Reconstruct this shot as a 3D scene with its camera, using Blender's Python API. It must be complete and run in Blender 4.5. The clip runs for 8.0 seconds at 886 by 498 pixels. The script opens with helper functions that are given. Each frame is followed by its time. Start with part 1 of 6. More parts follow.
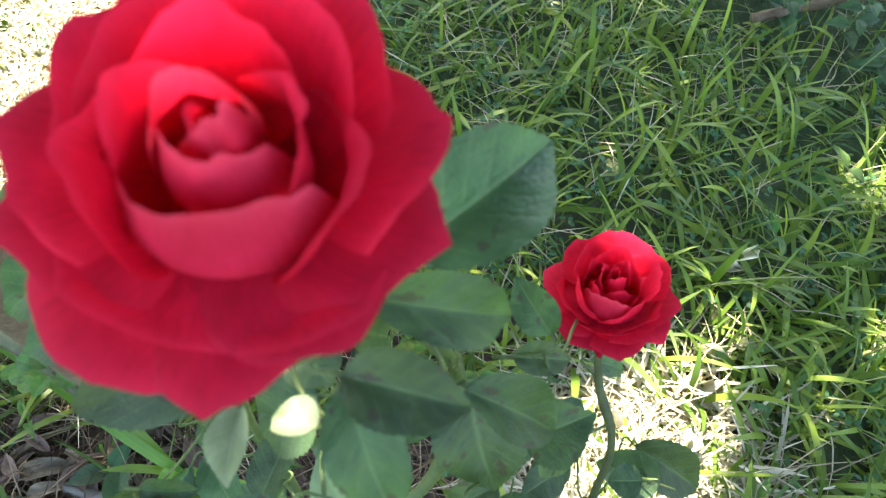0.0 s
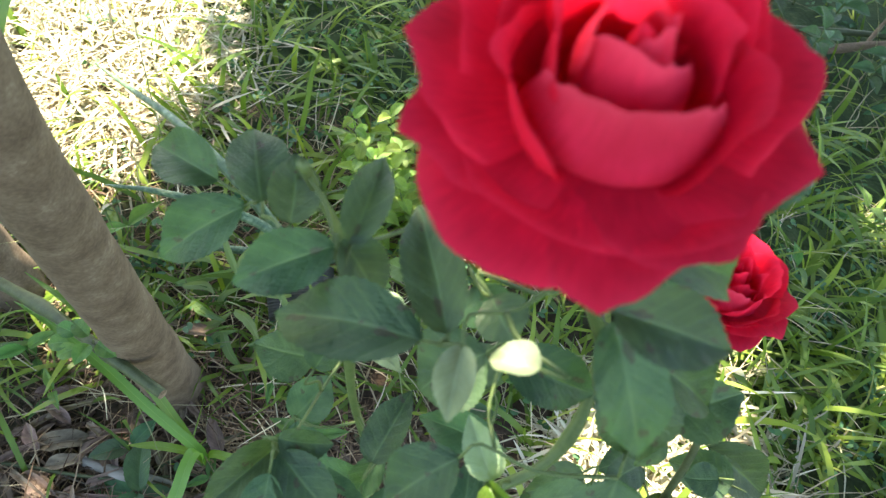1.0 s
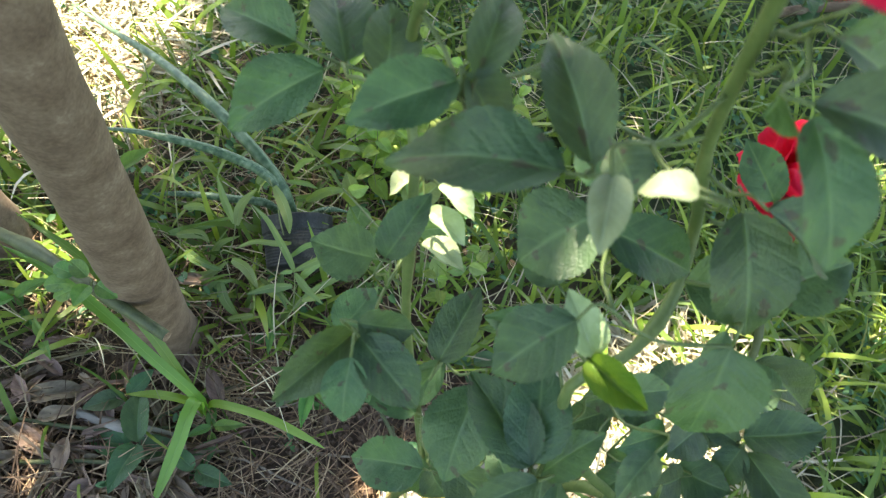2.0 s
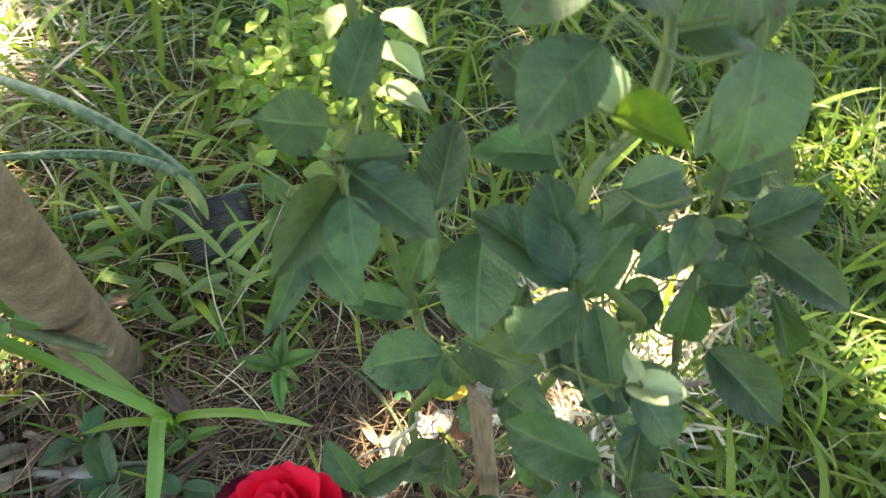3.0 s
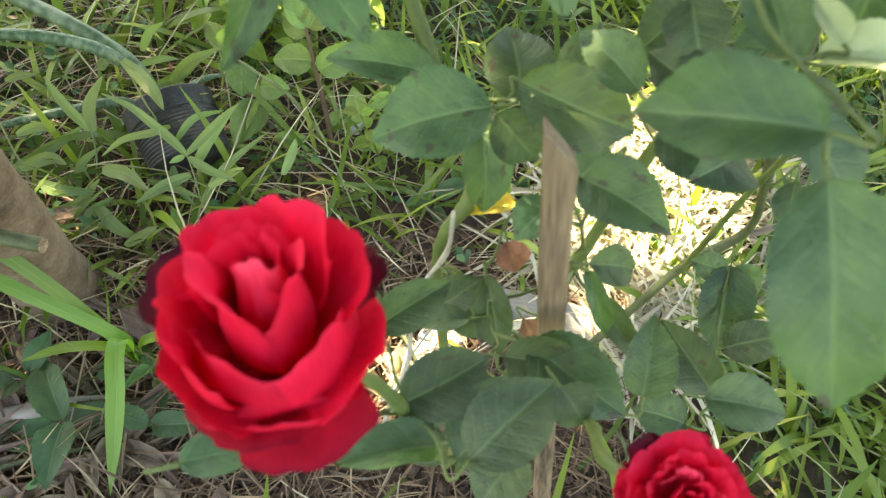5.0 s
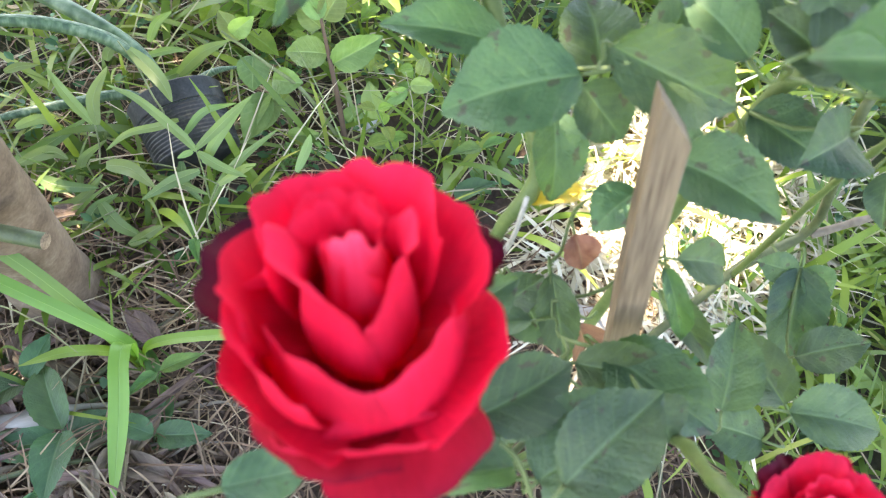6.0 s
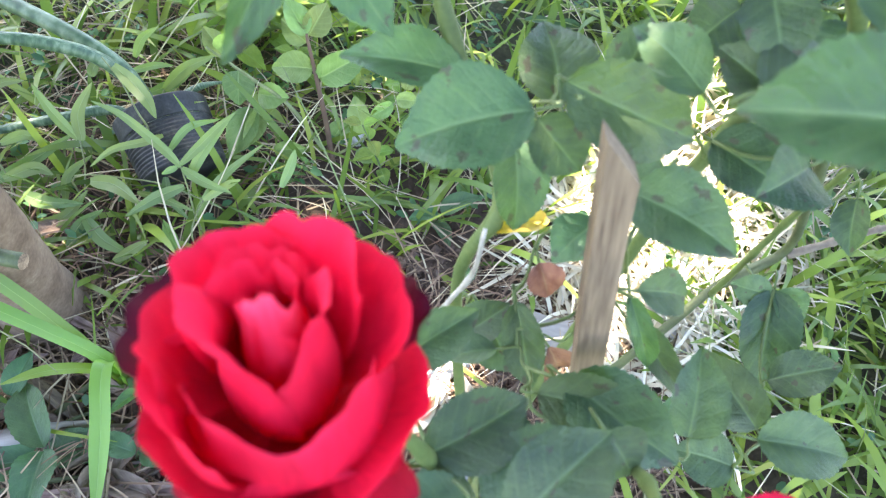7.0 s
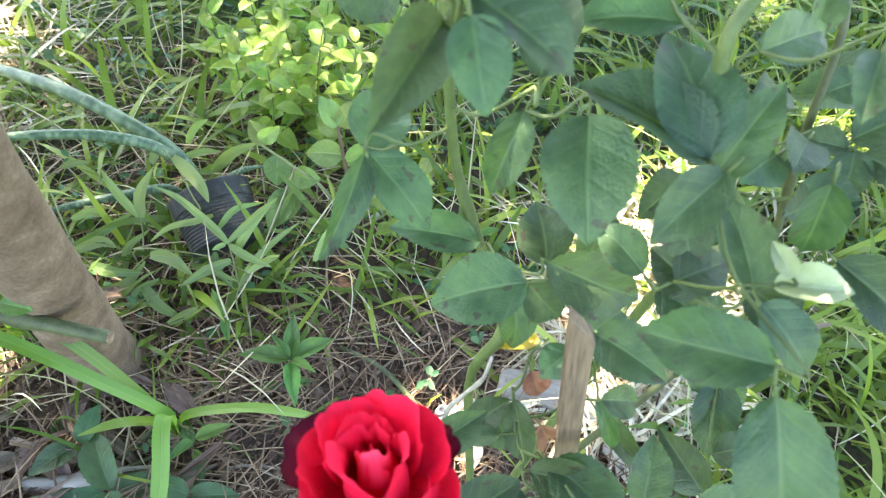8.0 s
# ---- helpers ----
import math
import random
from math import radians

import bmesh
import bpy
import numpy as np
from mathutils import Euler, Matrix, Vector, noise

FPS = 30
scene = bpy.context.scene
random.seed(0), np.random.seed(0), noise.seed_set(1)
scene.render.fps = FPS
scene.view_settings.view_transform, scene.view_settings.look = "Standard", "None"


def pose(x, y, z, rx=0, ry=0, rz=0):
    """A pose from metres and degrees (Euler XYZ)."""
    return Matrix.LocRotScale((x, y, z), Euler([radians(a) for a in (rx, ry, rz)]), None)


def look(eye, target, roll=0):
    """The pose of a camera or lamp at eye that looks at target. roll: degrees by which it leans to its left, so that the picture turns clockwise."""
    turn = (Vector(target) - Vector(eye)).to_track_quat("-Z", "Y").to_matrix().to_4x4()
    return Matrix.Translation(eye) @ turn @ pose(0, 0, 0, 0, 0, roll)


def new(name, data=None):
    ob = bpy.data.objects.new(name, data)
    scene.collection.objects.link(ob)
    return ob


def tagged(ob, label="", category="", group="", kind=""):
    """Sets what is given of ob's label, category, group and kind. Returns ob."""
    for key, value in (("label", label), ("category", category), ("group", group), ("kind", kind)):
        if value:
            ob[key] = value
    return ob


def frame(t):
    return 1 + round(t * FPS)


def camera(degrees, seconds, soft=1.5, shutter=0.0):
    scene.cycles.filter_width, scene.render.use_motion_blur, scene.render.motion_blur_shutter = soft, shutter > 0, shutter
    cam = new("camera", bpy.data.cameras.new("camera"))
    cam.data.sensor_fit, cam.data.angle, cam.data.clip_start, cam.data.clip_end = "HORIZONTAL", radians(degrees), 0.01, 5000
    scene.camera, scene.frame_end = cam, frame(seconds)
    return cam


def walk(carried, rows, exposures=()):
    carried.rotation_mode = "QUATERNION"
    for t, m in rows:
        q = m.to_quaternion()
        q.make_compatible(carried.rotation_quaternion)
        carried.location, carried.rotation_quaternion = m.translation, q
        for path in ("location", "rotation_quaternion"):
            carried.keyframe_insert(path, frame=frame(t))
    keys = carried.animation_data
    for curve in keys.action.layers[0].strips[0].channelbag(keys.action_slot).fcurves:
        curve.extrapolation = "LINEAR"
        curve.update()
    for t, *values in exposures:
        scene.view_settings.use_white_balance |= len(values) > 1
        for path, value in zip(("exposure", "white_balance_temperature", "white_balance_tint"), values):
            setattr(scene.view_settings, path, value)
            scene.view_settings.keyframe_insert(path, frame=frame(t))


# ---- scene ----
cam = camera(62.4, 8.0, 1.2, 0.25)
cam.data.dof.use_dof, cam.data.dof.focus_distance, cam.data.dof.aperture_fstop = True, 0.80, 15.0
PATH = [
    (0, (-0.0259, 0.0325, 1.1845), (0.0299, 1.0554, -0.5340), 6.26),
    (0.5, (-0.0574, 0.0217, 1.1849), (0.0207, 1.0586, -0.5230), 8.93),
    (1, (-0.1117, 0.0008, 1.1746), (-0.0120, 1.0647, -0.5164), 12.74),
    (1.2, (-0.1300, -0.0053, 1.1676), (-0.0371, 1.0545, -0.5268), 13.46),
    (2.3, (-0.1714, -0.0472, 1.1004), (0.0778, 0.9575, -0.6111), 17.16),
    (2.5, (-0.1782, -0.0516, 1.0872), (0.1040, 0.9359, -0.6283), 15.18),
    (3, (-0.196, -0.079, 1.033), (0.239, 0.897, -0.658), 12.1),
    (3.5, (-0.171, -0.088, 0.954), (0.313, 0.785, -0.779), 11.4),
    (4, (-0.161, -0.098, 0.891), (0.3, 0.813, -0.829), 11.5),
    (4.5, (-0.182, -0.102, 0.863), (0.321, 0.824, -0.837), 12.6),
    (5, (-0.213, -0.098, 0.837), (0.269, 0.823, -0.872), 12.0),
    (5.2, (-0.229, -0.092, 0.823), (0.264, 0.821, -0.887), 12.8),
    (6.3, (-0.235, -0.073, 0.791), (0.269, 0.867, -0.902), 13.0),
    (6.5, (-0.228, -0.073, 0.792), (0.271, 0.866, -0.902), 12.6),
    (7, (-0.216, -0.07, 0.8), (0.291, 0.877, -0.887), 12.8),
    (7.5, (-0.228, -0.065, 0.851), (0.293, 0.925, -0.807), 12.7),
    (8, (-0.246, -0.082, 0.936), (0.26, 0.929, -0.714), 12.2),
]
EXPOSURES = [(0, 2.82, 7100, 6), (1.2, 2.69, 7350, 6), (2.5, 2.66, 7800, 8), (3.5, 2.83, 9100, 8), (4.5, 3.11, 9500, 9), (5.2, 3.16, 9700, 10), (6.3, 3.77, 7000, 19), (7, 3.75, 6850, 19), (8, 3.57, 7300, 12)]
walk(cam, [(t, look(eye, target, roll)) for t, eye, target, roll in PATH], EXPOSURES)

# ---- light ----
SUN = Vector((-0.28, 0.50, 0.82)).normalized()
world = bpy.data.worlds.new("sky")
scene.world = world
world.use_nodes = True
wn = world.node_tree
sky = wn.nodes.new("ShaderNodeTexSky")
sky.sky_type, sky.sun_disc = "NISHITA", False
sky.sun_elevation, sky.sun_rotation = math.asin(SUN.z), math.atan2(SUN.x, SUN.y)
wn.links.new(sky.outputs[0], wn.nodes["Background"].inputs[0])
wn.nodes["Background"].inputs[1].default_value = 0.13
sun = new("sun", bpy.data.lights.new("sun", "SUN"))
sun.data.energy, sun.data.angle, sun.data.color = 5.0, radians(0.42), (1.0, 0.95, 0.86)
sun.matrix_world = look(SUN * 20, (0, 0, 0))

# ---- materials ----
def mat(name, rough=0.6, spec=0.5):
    m = bpy.data.materials.new(name)
    m.use_nodes = True
    b = m.node_tree.nodes["Principled BSDF"]
    b.inputs["Roughness"].default_value = rough
    b.inputs["Specular IOR Level"].default_value = spec
    return m, m.node_tree.nodes, m.node_tree.links, b


def ramp(nodes, links, fac, stops):
    r = nodes.new("ShaderNodeValToRGB")
    while len(r.color_ramp.elements) < len(stops):
        r.color_ramp.elements.new(0.5)
    for e, (p, c) in zip(r.color_ramp.elements, stops):
        e.position, e.color = p, (*c, 1)
    links.new(fac, r.inputs[0])
    return r.outputs[0]


def noise_tex(nodes, links, scale, detail=4, coords=None):
    n = nodes.new("ShaderNodeTexNoise")
    n.inputs["Scale"].default_value, n.inputs["Detail"].default_value = scale, detail
    if coords:
        links.new(coords, n.inputs["Vector"])
    return n.outputs[0]


def math_node(nodes, links, op, a, b=0.0):
    n = nodes.new("ShaderNodeMath")
    n.operation = op
    for k, v in enumerate((a, b)):
        if isinstance(v, (int, float)):
            n.inputs[k].default_value = v
        else:
            links.new(v, n.inputs[k])
    return n.outputs[0]


def mix_col(nodes, links, fac, a, b, blend="MIX"):
    n = nodes.new("ShaderNodeMix")
    n.data_type, n.blend_type = "RGBA", blend
    for k, v in ((0, fac), (6, a), (7, b)):
        if isinstance(v, (int, float)):
            n.inputs[k].default_value = v
        elif isinstance(v, tuple):
            n.inputs[k].default_value = (*v, 1)
        else:
            links.new(v, n.inputs[k])
    return n.outputs[2]


def bump(nodes, links, bsdf, height, strength, distance=0.001):
    n = nodes.new("ShaderNodeBump")
    n.inputs["Strength"].default_value, n.inputs["Distance"].default_value = strength, distance
    links.new(height, n.inputs["Height"])
    links.new(n.outputs[0], bsdf.inputs["Normal"])
    return n.outputs[0]


def thin(nodes, links, bsdf, colour, amount, normal=None):
    """Lets light through a petal or a leaf."""
    tr, mx = nodes.new("ShaderNodeBsdfTranslucent"), nodes.new("ShaderNodeMixShader")
    links.new(colour, tr.inputs[0])
    if normal:
        links.new(normal, tr.inputs[1])
    mx.inputs[0].default_value = amount
    links.new(bsdf.outputs[0], mx.inputs[1])
    links.new(tr.outputs[0], mx.inputs[2])
    links.new(mx.outputs[0], nodes["Material Output"].inputs[0])


def leaf_material(name, dark, light, vein, spots=0.0, rough=0.42, pass_light=0.28, veins=9.0):
    """A leaf with a midrib, side veins, mottling and brown spots; u runs across, v along."""
    m, nodes, links, b = mat(name, rough, 0.5)
    uv = nodes.new("ShaderNodeUVMap")
    sep = nodes.new("ShaderNodeSeparateXYZ")
    links.new(uv.outputs[0], sep.inputs[0])
    side = math_node(nodes, links, "ABSOLUTE", math_node(nodes, links, "SUBTRACT", sep.outputs[0], 0.5))
    rib = math_node(nodes, links, "SUBTRACT", 1.0, math_node(nodes, links, "MULTIPLY", side, 22.0))
    rib = math_node(nodes, links, "MAXIMUM", rib, 0.0)
    slant = math_node(nodes, links, "SUBTRACT", sep.outputs[1], math_node(nodes, links, "MULTIPLY", side, 0.55))
    wave = math_node(nodes, links, "SINE", math_node(nodes, links, "MULTIPLY", slant, veins * 6.283))
    wave = math_node(nodes, links, "POWER", math_node(nodes, links, "MULTIPLY", math_node(nodes, links, "ADD", wave, 1.0), 0.5), 9.0)
    lines = math_node(nodes, links, "MAXIMUM", rib, math_node(nodes, links, "MULTIPLY", wave, 0.22))
    co = nodes.new("ShaderNodeTexCoord")
    info = nodes.new("ShaderNodeObjectInfo")
    shift = nodes.new("ShaderNodeVectorMath")
    shift.operation = "ADD"
    links.new(co.outputs["Object"], shift.inputs[0])
    links.new(info.outputs["Location"], shift.inputs[1])
    mottle = noise_tex(nodes, links, 3.0, 5, shift.outputs[0])
    base = ramp(nodes, links, mottle, [(0.3, dark), (0.75, light)])
    hue = nodes.new("ShaderNodeHueSaturation")
    links.new(base, hue.inputs["Color"])
    links.new(math_node(nodes, links, "ADD", math_node(nodes, links, "MULTIPLY", info.outputs["Random"], 0.055), 0.462), hue.inputs["Hue"])
    links.new(math_node(nodes, links, "ADD", math_node(nodes, links, "MULTIPLY", math_node(nodes, links, "FRACT", math_node(nodes, links, "MULTIPLY", info.outputs["Random"], 7.3)), 0.6), 0.68), hue.inputs["Value"])
    col = mix_col(nodes, links, math_node(nodes, links, "MULTIPLY", lines, 0.45), hue.outputs[0], vein)
    if spots:
        sp = noise_tex(nodes, links, 3.4, 5, shift.outputs[0])
        sp = math_node(nodes, links, "MULTIPLY", math_node(nodes, links, "GREATER_THAN", sp, 1.0 - spots), 0.55)
        col = mix_col(nodes, links, sp, col, (0.06, 0.028, 0.03))
    links.new(col, b.inputs["Base Color"])
    rr = math_node(nodes, links, "ADD", math_node(nodes, links, "MULTIPLY", mottle, 0.25), rough - 0.1)
    links.new(rr, b.inputs["Roughness"])
    relief = math_node(nodes, links, "ADD", math_node(nodes, links, "MULTIPLY", lines, -0.6), math_node(nodes, links, "MULTIPLY", noise_tex(nodes, links, 28.0, 3, co.outputs["Object"]), 0.6))
    nn = bump(nodes, links, b, relief, 0.28, 0.008)
    through_col = mix_col(nodes, links, 1.0, col, (1.6, 1.7, 0.5), "MULTIPLY")
    thin(nodes, links, b, through_col, pass_light, nn)
    return m


ROSE_LEAF = leaf_material("rose_leaf", (0.037, 0.081, 0.036), (0.079, 0.148, 0.064), (0.145, 0.228, 0.105), 0.36, 0.40, 0.30, 6.5)
# rose leaf with sunlight put into its colour, for the sunlit leaves
SUN_PALE_LEAF = leaf_material("sun_pale_rose_leaf", (0.23, 0.30, 0.15), (0.35, 0.42, 0.25), (0.42, 0.48, 0.31), 0.16, 0.42, 0.16)
CURLED_LEAF = leaf_material("curled_leaf", (0.09, 0.18, 0.03), (0.22, 0.30, 0.05), (0.30, 0.36, 0.12), 0.25, 0.4, 0.35)
BROWN_LEAF = leaf_material("dead_leaf", (0.16, 0.075, 0.035), (0.33, 0.19, 0.10), (0.36, 0.24, 0.15), 0.3, 0.7, 0.12)
YELLOW_LEAF = leaf_material("yellow_leaf", (0.42, 0.24, 0.04), (0.55, 0.38, 0.08), (0.55, 0.45, 0.15), 0.3, 0.5, 0.35)
WEED_LEAF = leaf_material("weed_leaf", (0.05, 0.14, 0.03), (0.11, 0.23, 0.05), (0.17, 0.3, 0.1), 0.0, 0.5, 0.3, 7.0)
LIME_LEAF = leaf_material("lime_leaf", (0.13, 0.225, 0.035), (0.215, 0.325, 0.058), (0.28, 0.42, 0.14), 0.0, 0.5, 0.4, 6.0)
SHOOT_LEAF = leaf_material("shoot_leaf", (0.115, 0.19, 0.05), (0.19, 0.28, 0.095), (0.27, 0.36, 0.16), 0.2, 0.48, 0.30, 6.0)
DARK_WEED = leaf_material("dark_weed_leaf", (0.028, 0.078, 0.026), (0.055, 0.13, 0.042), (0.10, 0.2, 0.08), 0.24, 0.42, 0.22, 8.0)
LANCE_GRASS = leaf_material("lance_grass", (0.105, 0.165, 0.050), (0.18, 0.26, 0.095), (0.26, 0.33, 0.16), 0.22, 0.45, 0.30, 0.0)
STRAP_LEAF = leaf_material("strap_leaf", (0.09, 0.20, 0.03), (0.17, 0.31, 0.06), (0.22, 0.36, 0.1), 0.0, 0.42, 0.35, 0.0)


def petal_material(name, deep, bright, edge, pass_light=0.3):
    m, nodes, links, b = mat(name, 0.75, 0.10)
    uv = nodes.new("ShaderNodeUVMap")
    sep = nodes.new("ShaderNodeSeparateXYZ")
    links.new(uv.outputs[0], sep.inputs[0])
    co = nodes.new("ShaderNodeTexCoord")
    st = nodes.new("ShaderNodeMapping")
    st.inputs["Scale"].default_value = (60, 5, 1)
    links.new(uv.outputs[0], st.inputs[0])
    streak = noise_tex(nodes, links, 1.0, 4, st.outputs[0])
    blotch = noise_tex(nodes, links, 90.0, 3, co.outputs["Object"])
    f = math_node(nodes, links, "ADD", math_node(nodes, links, "MULTIPLY", streak, 0.5), math_node(nodes, links, "MULTIPLY", blotch, 0.5))
    col = ramp(nodes, links, f, [(0.3, deep), (0.65, bright)])
    rim = math_node(nodes, links, "POWER", sep.outputs[1], 10.0)
    col = mix_col(nodes, links, math_node(nodes, links, "MULTIPLY", rim, 0.8), col, edge)
    info = nodes.new("ShaderNodeObjectInfo")
    hue = nodes.new("ShaderNodeHueSaturation")
    links.new(col, hue.inputs["Color"])
    links.new(math_node(nodes, links, "ADD", math_node(nodes, links, "MULTIPLY", info.outputs["Random"], 0.3), 0.85), hue.inputs["Value"])
    links.new(hue.outputs[0], b.inputs["Base Color"])
    b.inputs["Sheen Weight"].default_value = 0.02
    b.inputs["Sheen Roughness"].default_value = 0.4
    b.inputs["Sheen Tint"].default_value = (1.0, 0.35, 0.5, 1)
    nn = bump(nodes, links, b, f, 0.35, 0.0006)
    thin(nodes, links, b, mix_col(nodes, links, 1.0, hue.outputs[0], (1.2, 0.8, 1.0), "MULTIPLY"), pass_light, nn)
    return m


PETAL = petal_material("red_petal", (0.49, 0.005, 0.022), (0.77, 0.010, 0.046), (0.75, 0.026, 0.075), 0.30)
PETAL_PINK = petal_material("pink_red_petal", (0.54, 0.008, 0.032), (0.78, 0.022, 0.075), (0.82, 0.075, 0.14), 0.26)
# the red petal with the shade low on the flower put into its colour
PETAL_SHADED = petal_material("shaded_red_petal", (0.28, 0.002, 0.010), (0.44, 0.005, 0.020), (0.16, 0.004, 0.02), 0.22)
PETAL_DARK = petal_material("withered_petal", (0.055, 0.004, 0.012), (0.14, 0.006, 0.022), (0.04, 0.004, 0.012), 0.1)


def plain(name, stops, scale, rough=0.7, relief=0.5, distance=0.002, detail=6, stretch=None, spec=0.4):
    m, nodes, links, b = mat(name, rough, spec)
    co = nodes.new("ShaderNodeTexCoord")
    src = co.outputs["Object"]
    if stretch:
        mp = nodes.new("ShaderNodeMapping")
        mp.inputs["Scale"].default_value = stretch
        links.new(src, mp.inputs[0])
        src = mp.outputs[0]
    big = noise_tex(nodes, links, scale, detail, src)
    fine = noise_tex(nodes, links, scale * 7, 4, src)
    f = math_node(nodes, links, "ADD", math_node(nodes, links, "MULTIPLY", big, 0.65), math_node(nodes, links, "MULTIPLY", fine, 0.35))
    links.new(ramp(nodes, links, f, stops), b.inputs["Base Color"])
    bump(nodes, links, b, f, relief, distance)
    return m


CANE = plain("green_cane", [(0.3, (0.065, 0.10, 0.028)), (0.7, (0.135, 0.175, 0.055))], 60, 0.5, 0.3)
DARK_CANE = plain("dark_cane", [(0.3, (0.035, 0.045, 0.018)), (0.7, (0.09, 0.105, 0.04))], 60, 0.55, 0.4)
STEM_GREEN = plain("grass_stem", [(0.3, (0.10, 0.13, 0.04)), (0.7, (0.22, 0.24, 0.10))], 60, 0.55, 0.3)
DEAD_WOOD = plain("dead_wood", [(0.3, (0.09, 0.07, 0.05)), (0.7, (0.24, 0.19, 0.14))], 40, 0.8, 0.6)
BARK = plain("bark", [(0.32, (0.080, 0.050, 0.029)), (0.47, (0.135, 0.090, 0.055)), (0.58, (0.170, 0.118, 0.075)), (0.72, (0.27, 0.205, 0.14))], 30, 0.85, 0.45, 0.002, 8, (1, 1, 1.3))
STAKE_WOOD = plain("stake_wood", [(0.34, (0.035, 0.024, 0.017)), (0.44, (0.15, 0.10, 0.062)), (0.56, (0.25, 0.175, 0.11)), (0.70, (0.38, 0.285, 0.19))], 70, 0.75, 0.6, 0.0012, 6, (1, 1, 0.07))
BOARD_WOOD = plain("weathered_wood", [(0.3, (0.16, 0.14, 0.115)), (0.52, (0.27, 0.24, 0.20)), (0.7, (0.38, 0.345, 0.30))], 30, 0.85, 0.6, 0.002, 6, (0.2, 1, 1))
DRIFT_WOOD = plain("bleached_wood", [(0.3, (0.24, 0.21, 0.17)), (0.7, (0.50, 0.46, 0.40))], 50, 0.8, 0.5)
STONE = plain("pale_stone", [(0.3, (0.36, 0.335, 0.30)), (0.7, (0.64, 0.61, 0.56))], 40, 0.85, 0.6, 0.002)
SOIL = plain("soil", [(0.3, (0.042, 0.026, 0.017)), (0.5, (0.110, 0.070, 0.047)), (0.7, (0.21, 0.145, 0.100))], 26, 0.95, 1.0, 0.008, 10)
def turf_material():
    """Dark soil with thatch; green turf away from the dug bed."""
    m, nodes, links, b = mat("garden_ground", 0.95, 0.3)
    co = nodes.new("ShaderNodeTexCoord")
    big = noise_tex(nodes, links, 22.0, 10, co.outputs["Object"])
    fine = noise_tex(nodes, links, 150.0, 4, co.outputs["Object"])
    f = math_node(nodes, links, "ADD", math_node(nodes, links, "MULTIPLY", big, 0.65), math_node(nodes, links, "MULTIPLY", fine, 0.35))
    soil = ramp(nodes, links, f, [(0.3, (0.027, 0.017, 0.012)), (0.55, (0.068, 0.044, 0.030)), (0.75, (0.14, 0.097, 0.068))])
    turf = ramp(nodes, links, f, [(0.3, (0.018, 0.034, 0.013)), (0.55, (0.046, 0.072, 0.025)), (0.75, (0.12, 0.13, 0.058))])
    far = nodes.new("ShaderNodeVectorMath")
    far.operation = "DISTANCE"
    links.new(co.outputs["Object"], far.inputs[0])
    far.inputs[1].default_value = (-0.15, 0.15, 0.0)
    edge = math_node(nodes, links, "ADD", far.outputs["Value"], math_node(nodes, links, "MULTIPLY", noise_tex(nodes, links, 5.0, 4, co.outputs["Object"]), 0.5))
    step = nodes.new("ShaderNodeMapRange")
    links.new(edge, step.inputs[0])
    step.inputs[1].default_value, step.inputs[2].default_value = 0.70, 1.25
    links.new(mix_col(nodes, links, step.outputs[0], soil, turf), b.inputs["Base Color"])
    bump(nodes, links, b, f, 1.0, 0.008)
    return m


TURF = turf_material()
PLASTIC = plain("black_plastic", [(0.3, (0.012, 0.013, 0.012)), (0.52, (0.030, 0.031, 0.030)), (0.72, (0.085, 0.08, 0.068))], 45, 0.55, 0.3, 0.001, 6, None, 0.3)
DRY_LEAF = leaf_material("dry_leaf", (0.105, 0.072, 0.050), (0.32, 0.235, 0.165), (0.38, 0.30, 0.22), 0.3, 0.78, 0.1)
BLEACHED = leaf_material("bleached_leaf", (0.42, 0.38, 0.30), (0.62, 0.58, 0.48), (0.66, 0.62, 0.52), 0.0, 0.8, 0.1)
LITTER = plain("litter", [(0.3, (0.05, 0.029, 0.018)), (0.6, (0.14, 0.086, 0.052)), (0.8, (0.26, 0.18, 0.12))], 6, 0.88, 0.3)
SEPAL = plain("sepal", [(0.3, (0.08, 0.15, 0.03)), (0.7, (0.15, 0.24, 0.06))], 60, 0.55, 0.3)


def snake_material():
    """Grey-green leaf with pale bands across."""
    m, nodes, links, b = mat("banded_leaf", 0.45, 0.45)
    uv = nodes.new("ShaderNodeUVMap")
    mp = nodes.new("ShaderNodeMapping")
    mp.inputs["Scale"].default_value = (3, 46, 1)
    links.new(uv.outputs[0], mp.inputs[0])
    f = noise_tex(nodes, links, 1.0, 3, mp.outputs[0])
    links.new(ramp(nodes, links, f, [(0.38, (0.035, 0.075, 0.036)), (0.52, (0.07, 0.125, 0.06)), (0.68, (0.16, 0.22, 0.13))]), b.inputs["Base Color"])
    bump(nodes, links, b, f, 0.3, 0.001)
    return m


SNAKE = snake_material()


def blade_material(name, stops, pass_light=0.3, rough=0.5):
    m, nodes, links, b = mat(name, rough, 0.4)
    geo = nodes.new("ShaderNodeNewGeometry")
    co = nodes.new("ShaderNodeTexCoord")
    patch = noise_tex(nodes, links, 3.0, 3, co.outputs["Object"])
    f = math_node(nodes, links, "ADD", math_node(nodes, links, "MULTIPLY", geo.outputs["Random Per Island"], 0.7), math_node(nodes, links, "MULTIPLY", patch, 0.3))
    col = ramp(nodes, links, f, stops)
    links.new(col, b.inputs["Base Color"])
    bump(nodes, links, b, noise_tex(nodes, links, 300.0, 2, co.outputs["Object"]), 0.2, 0.0005)
    thin(nodes, links, b, mix_col(nodes, links, 1.0, col, (1.5, 1.6, 0.6), "MULTIPLY"), pass_light)
    return m


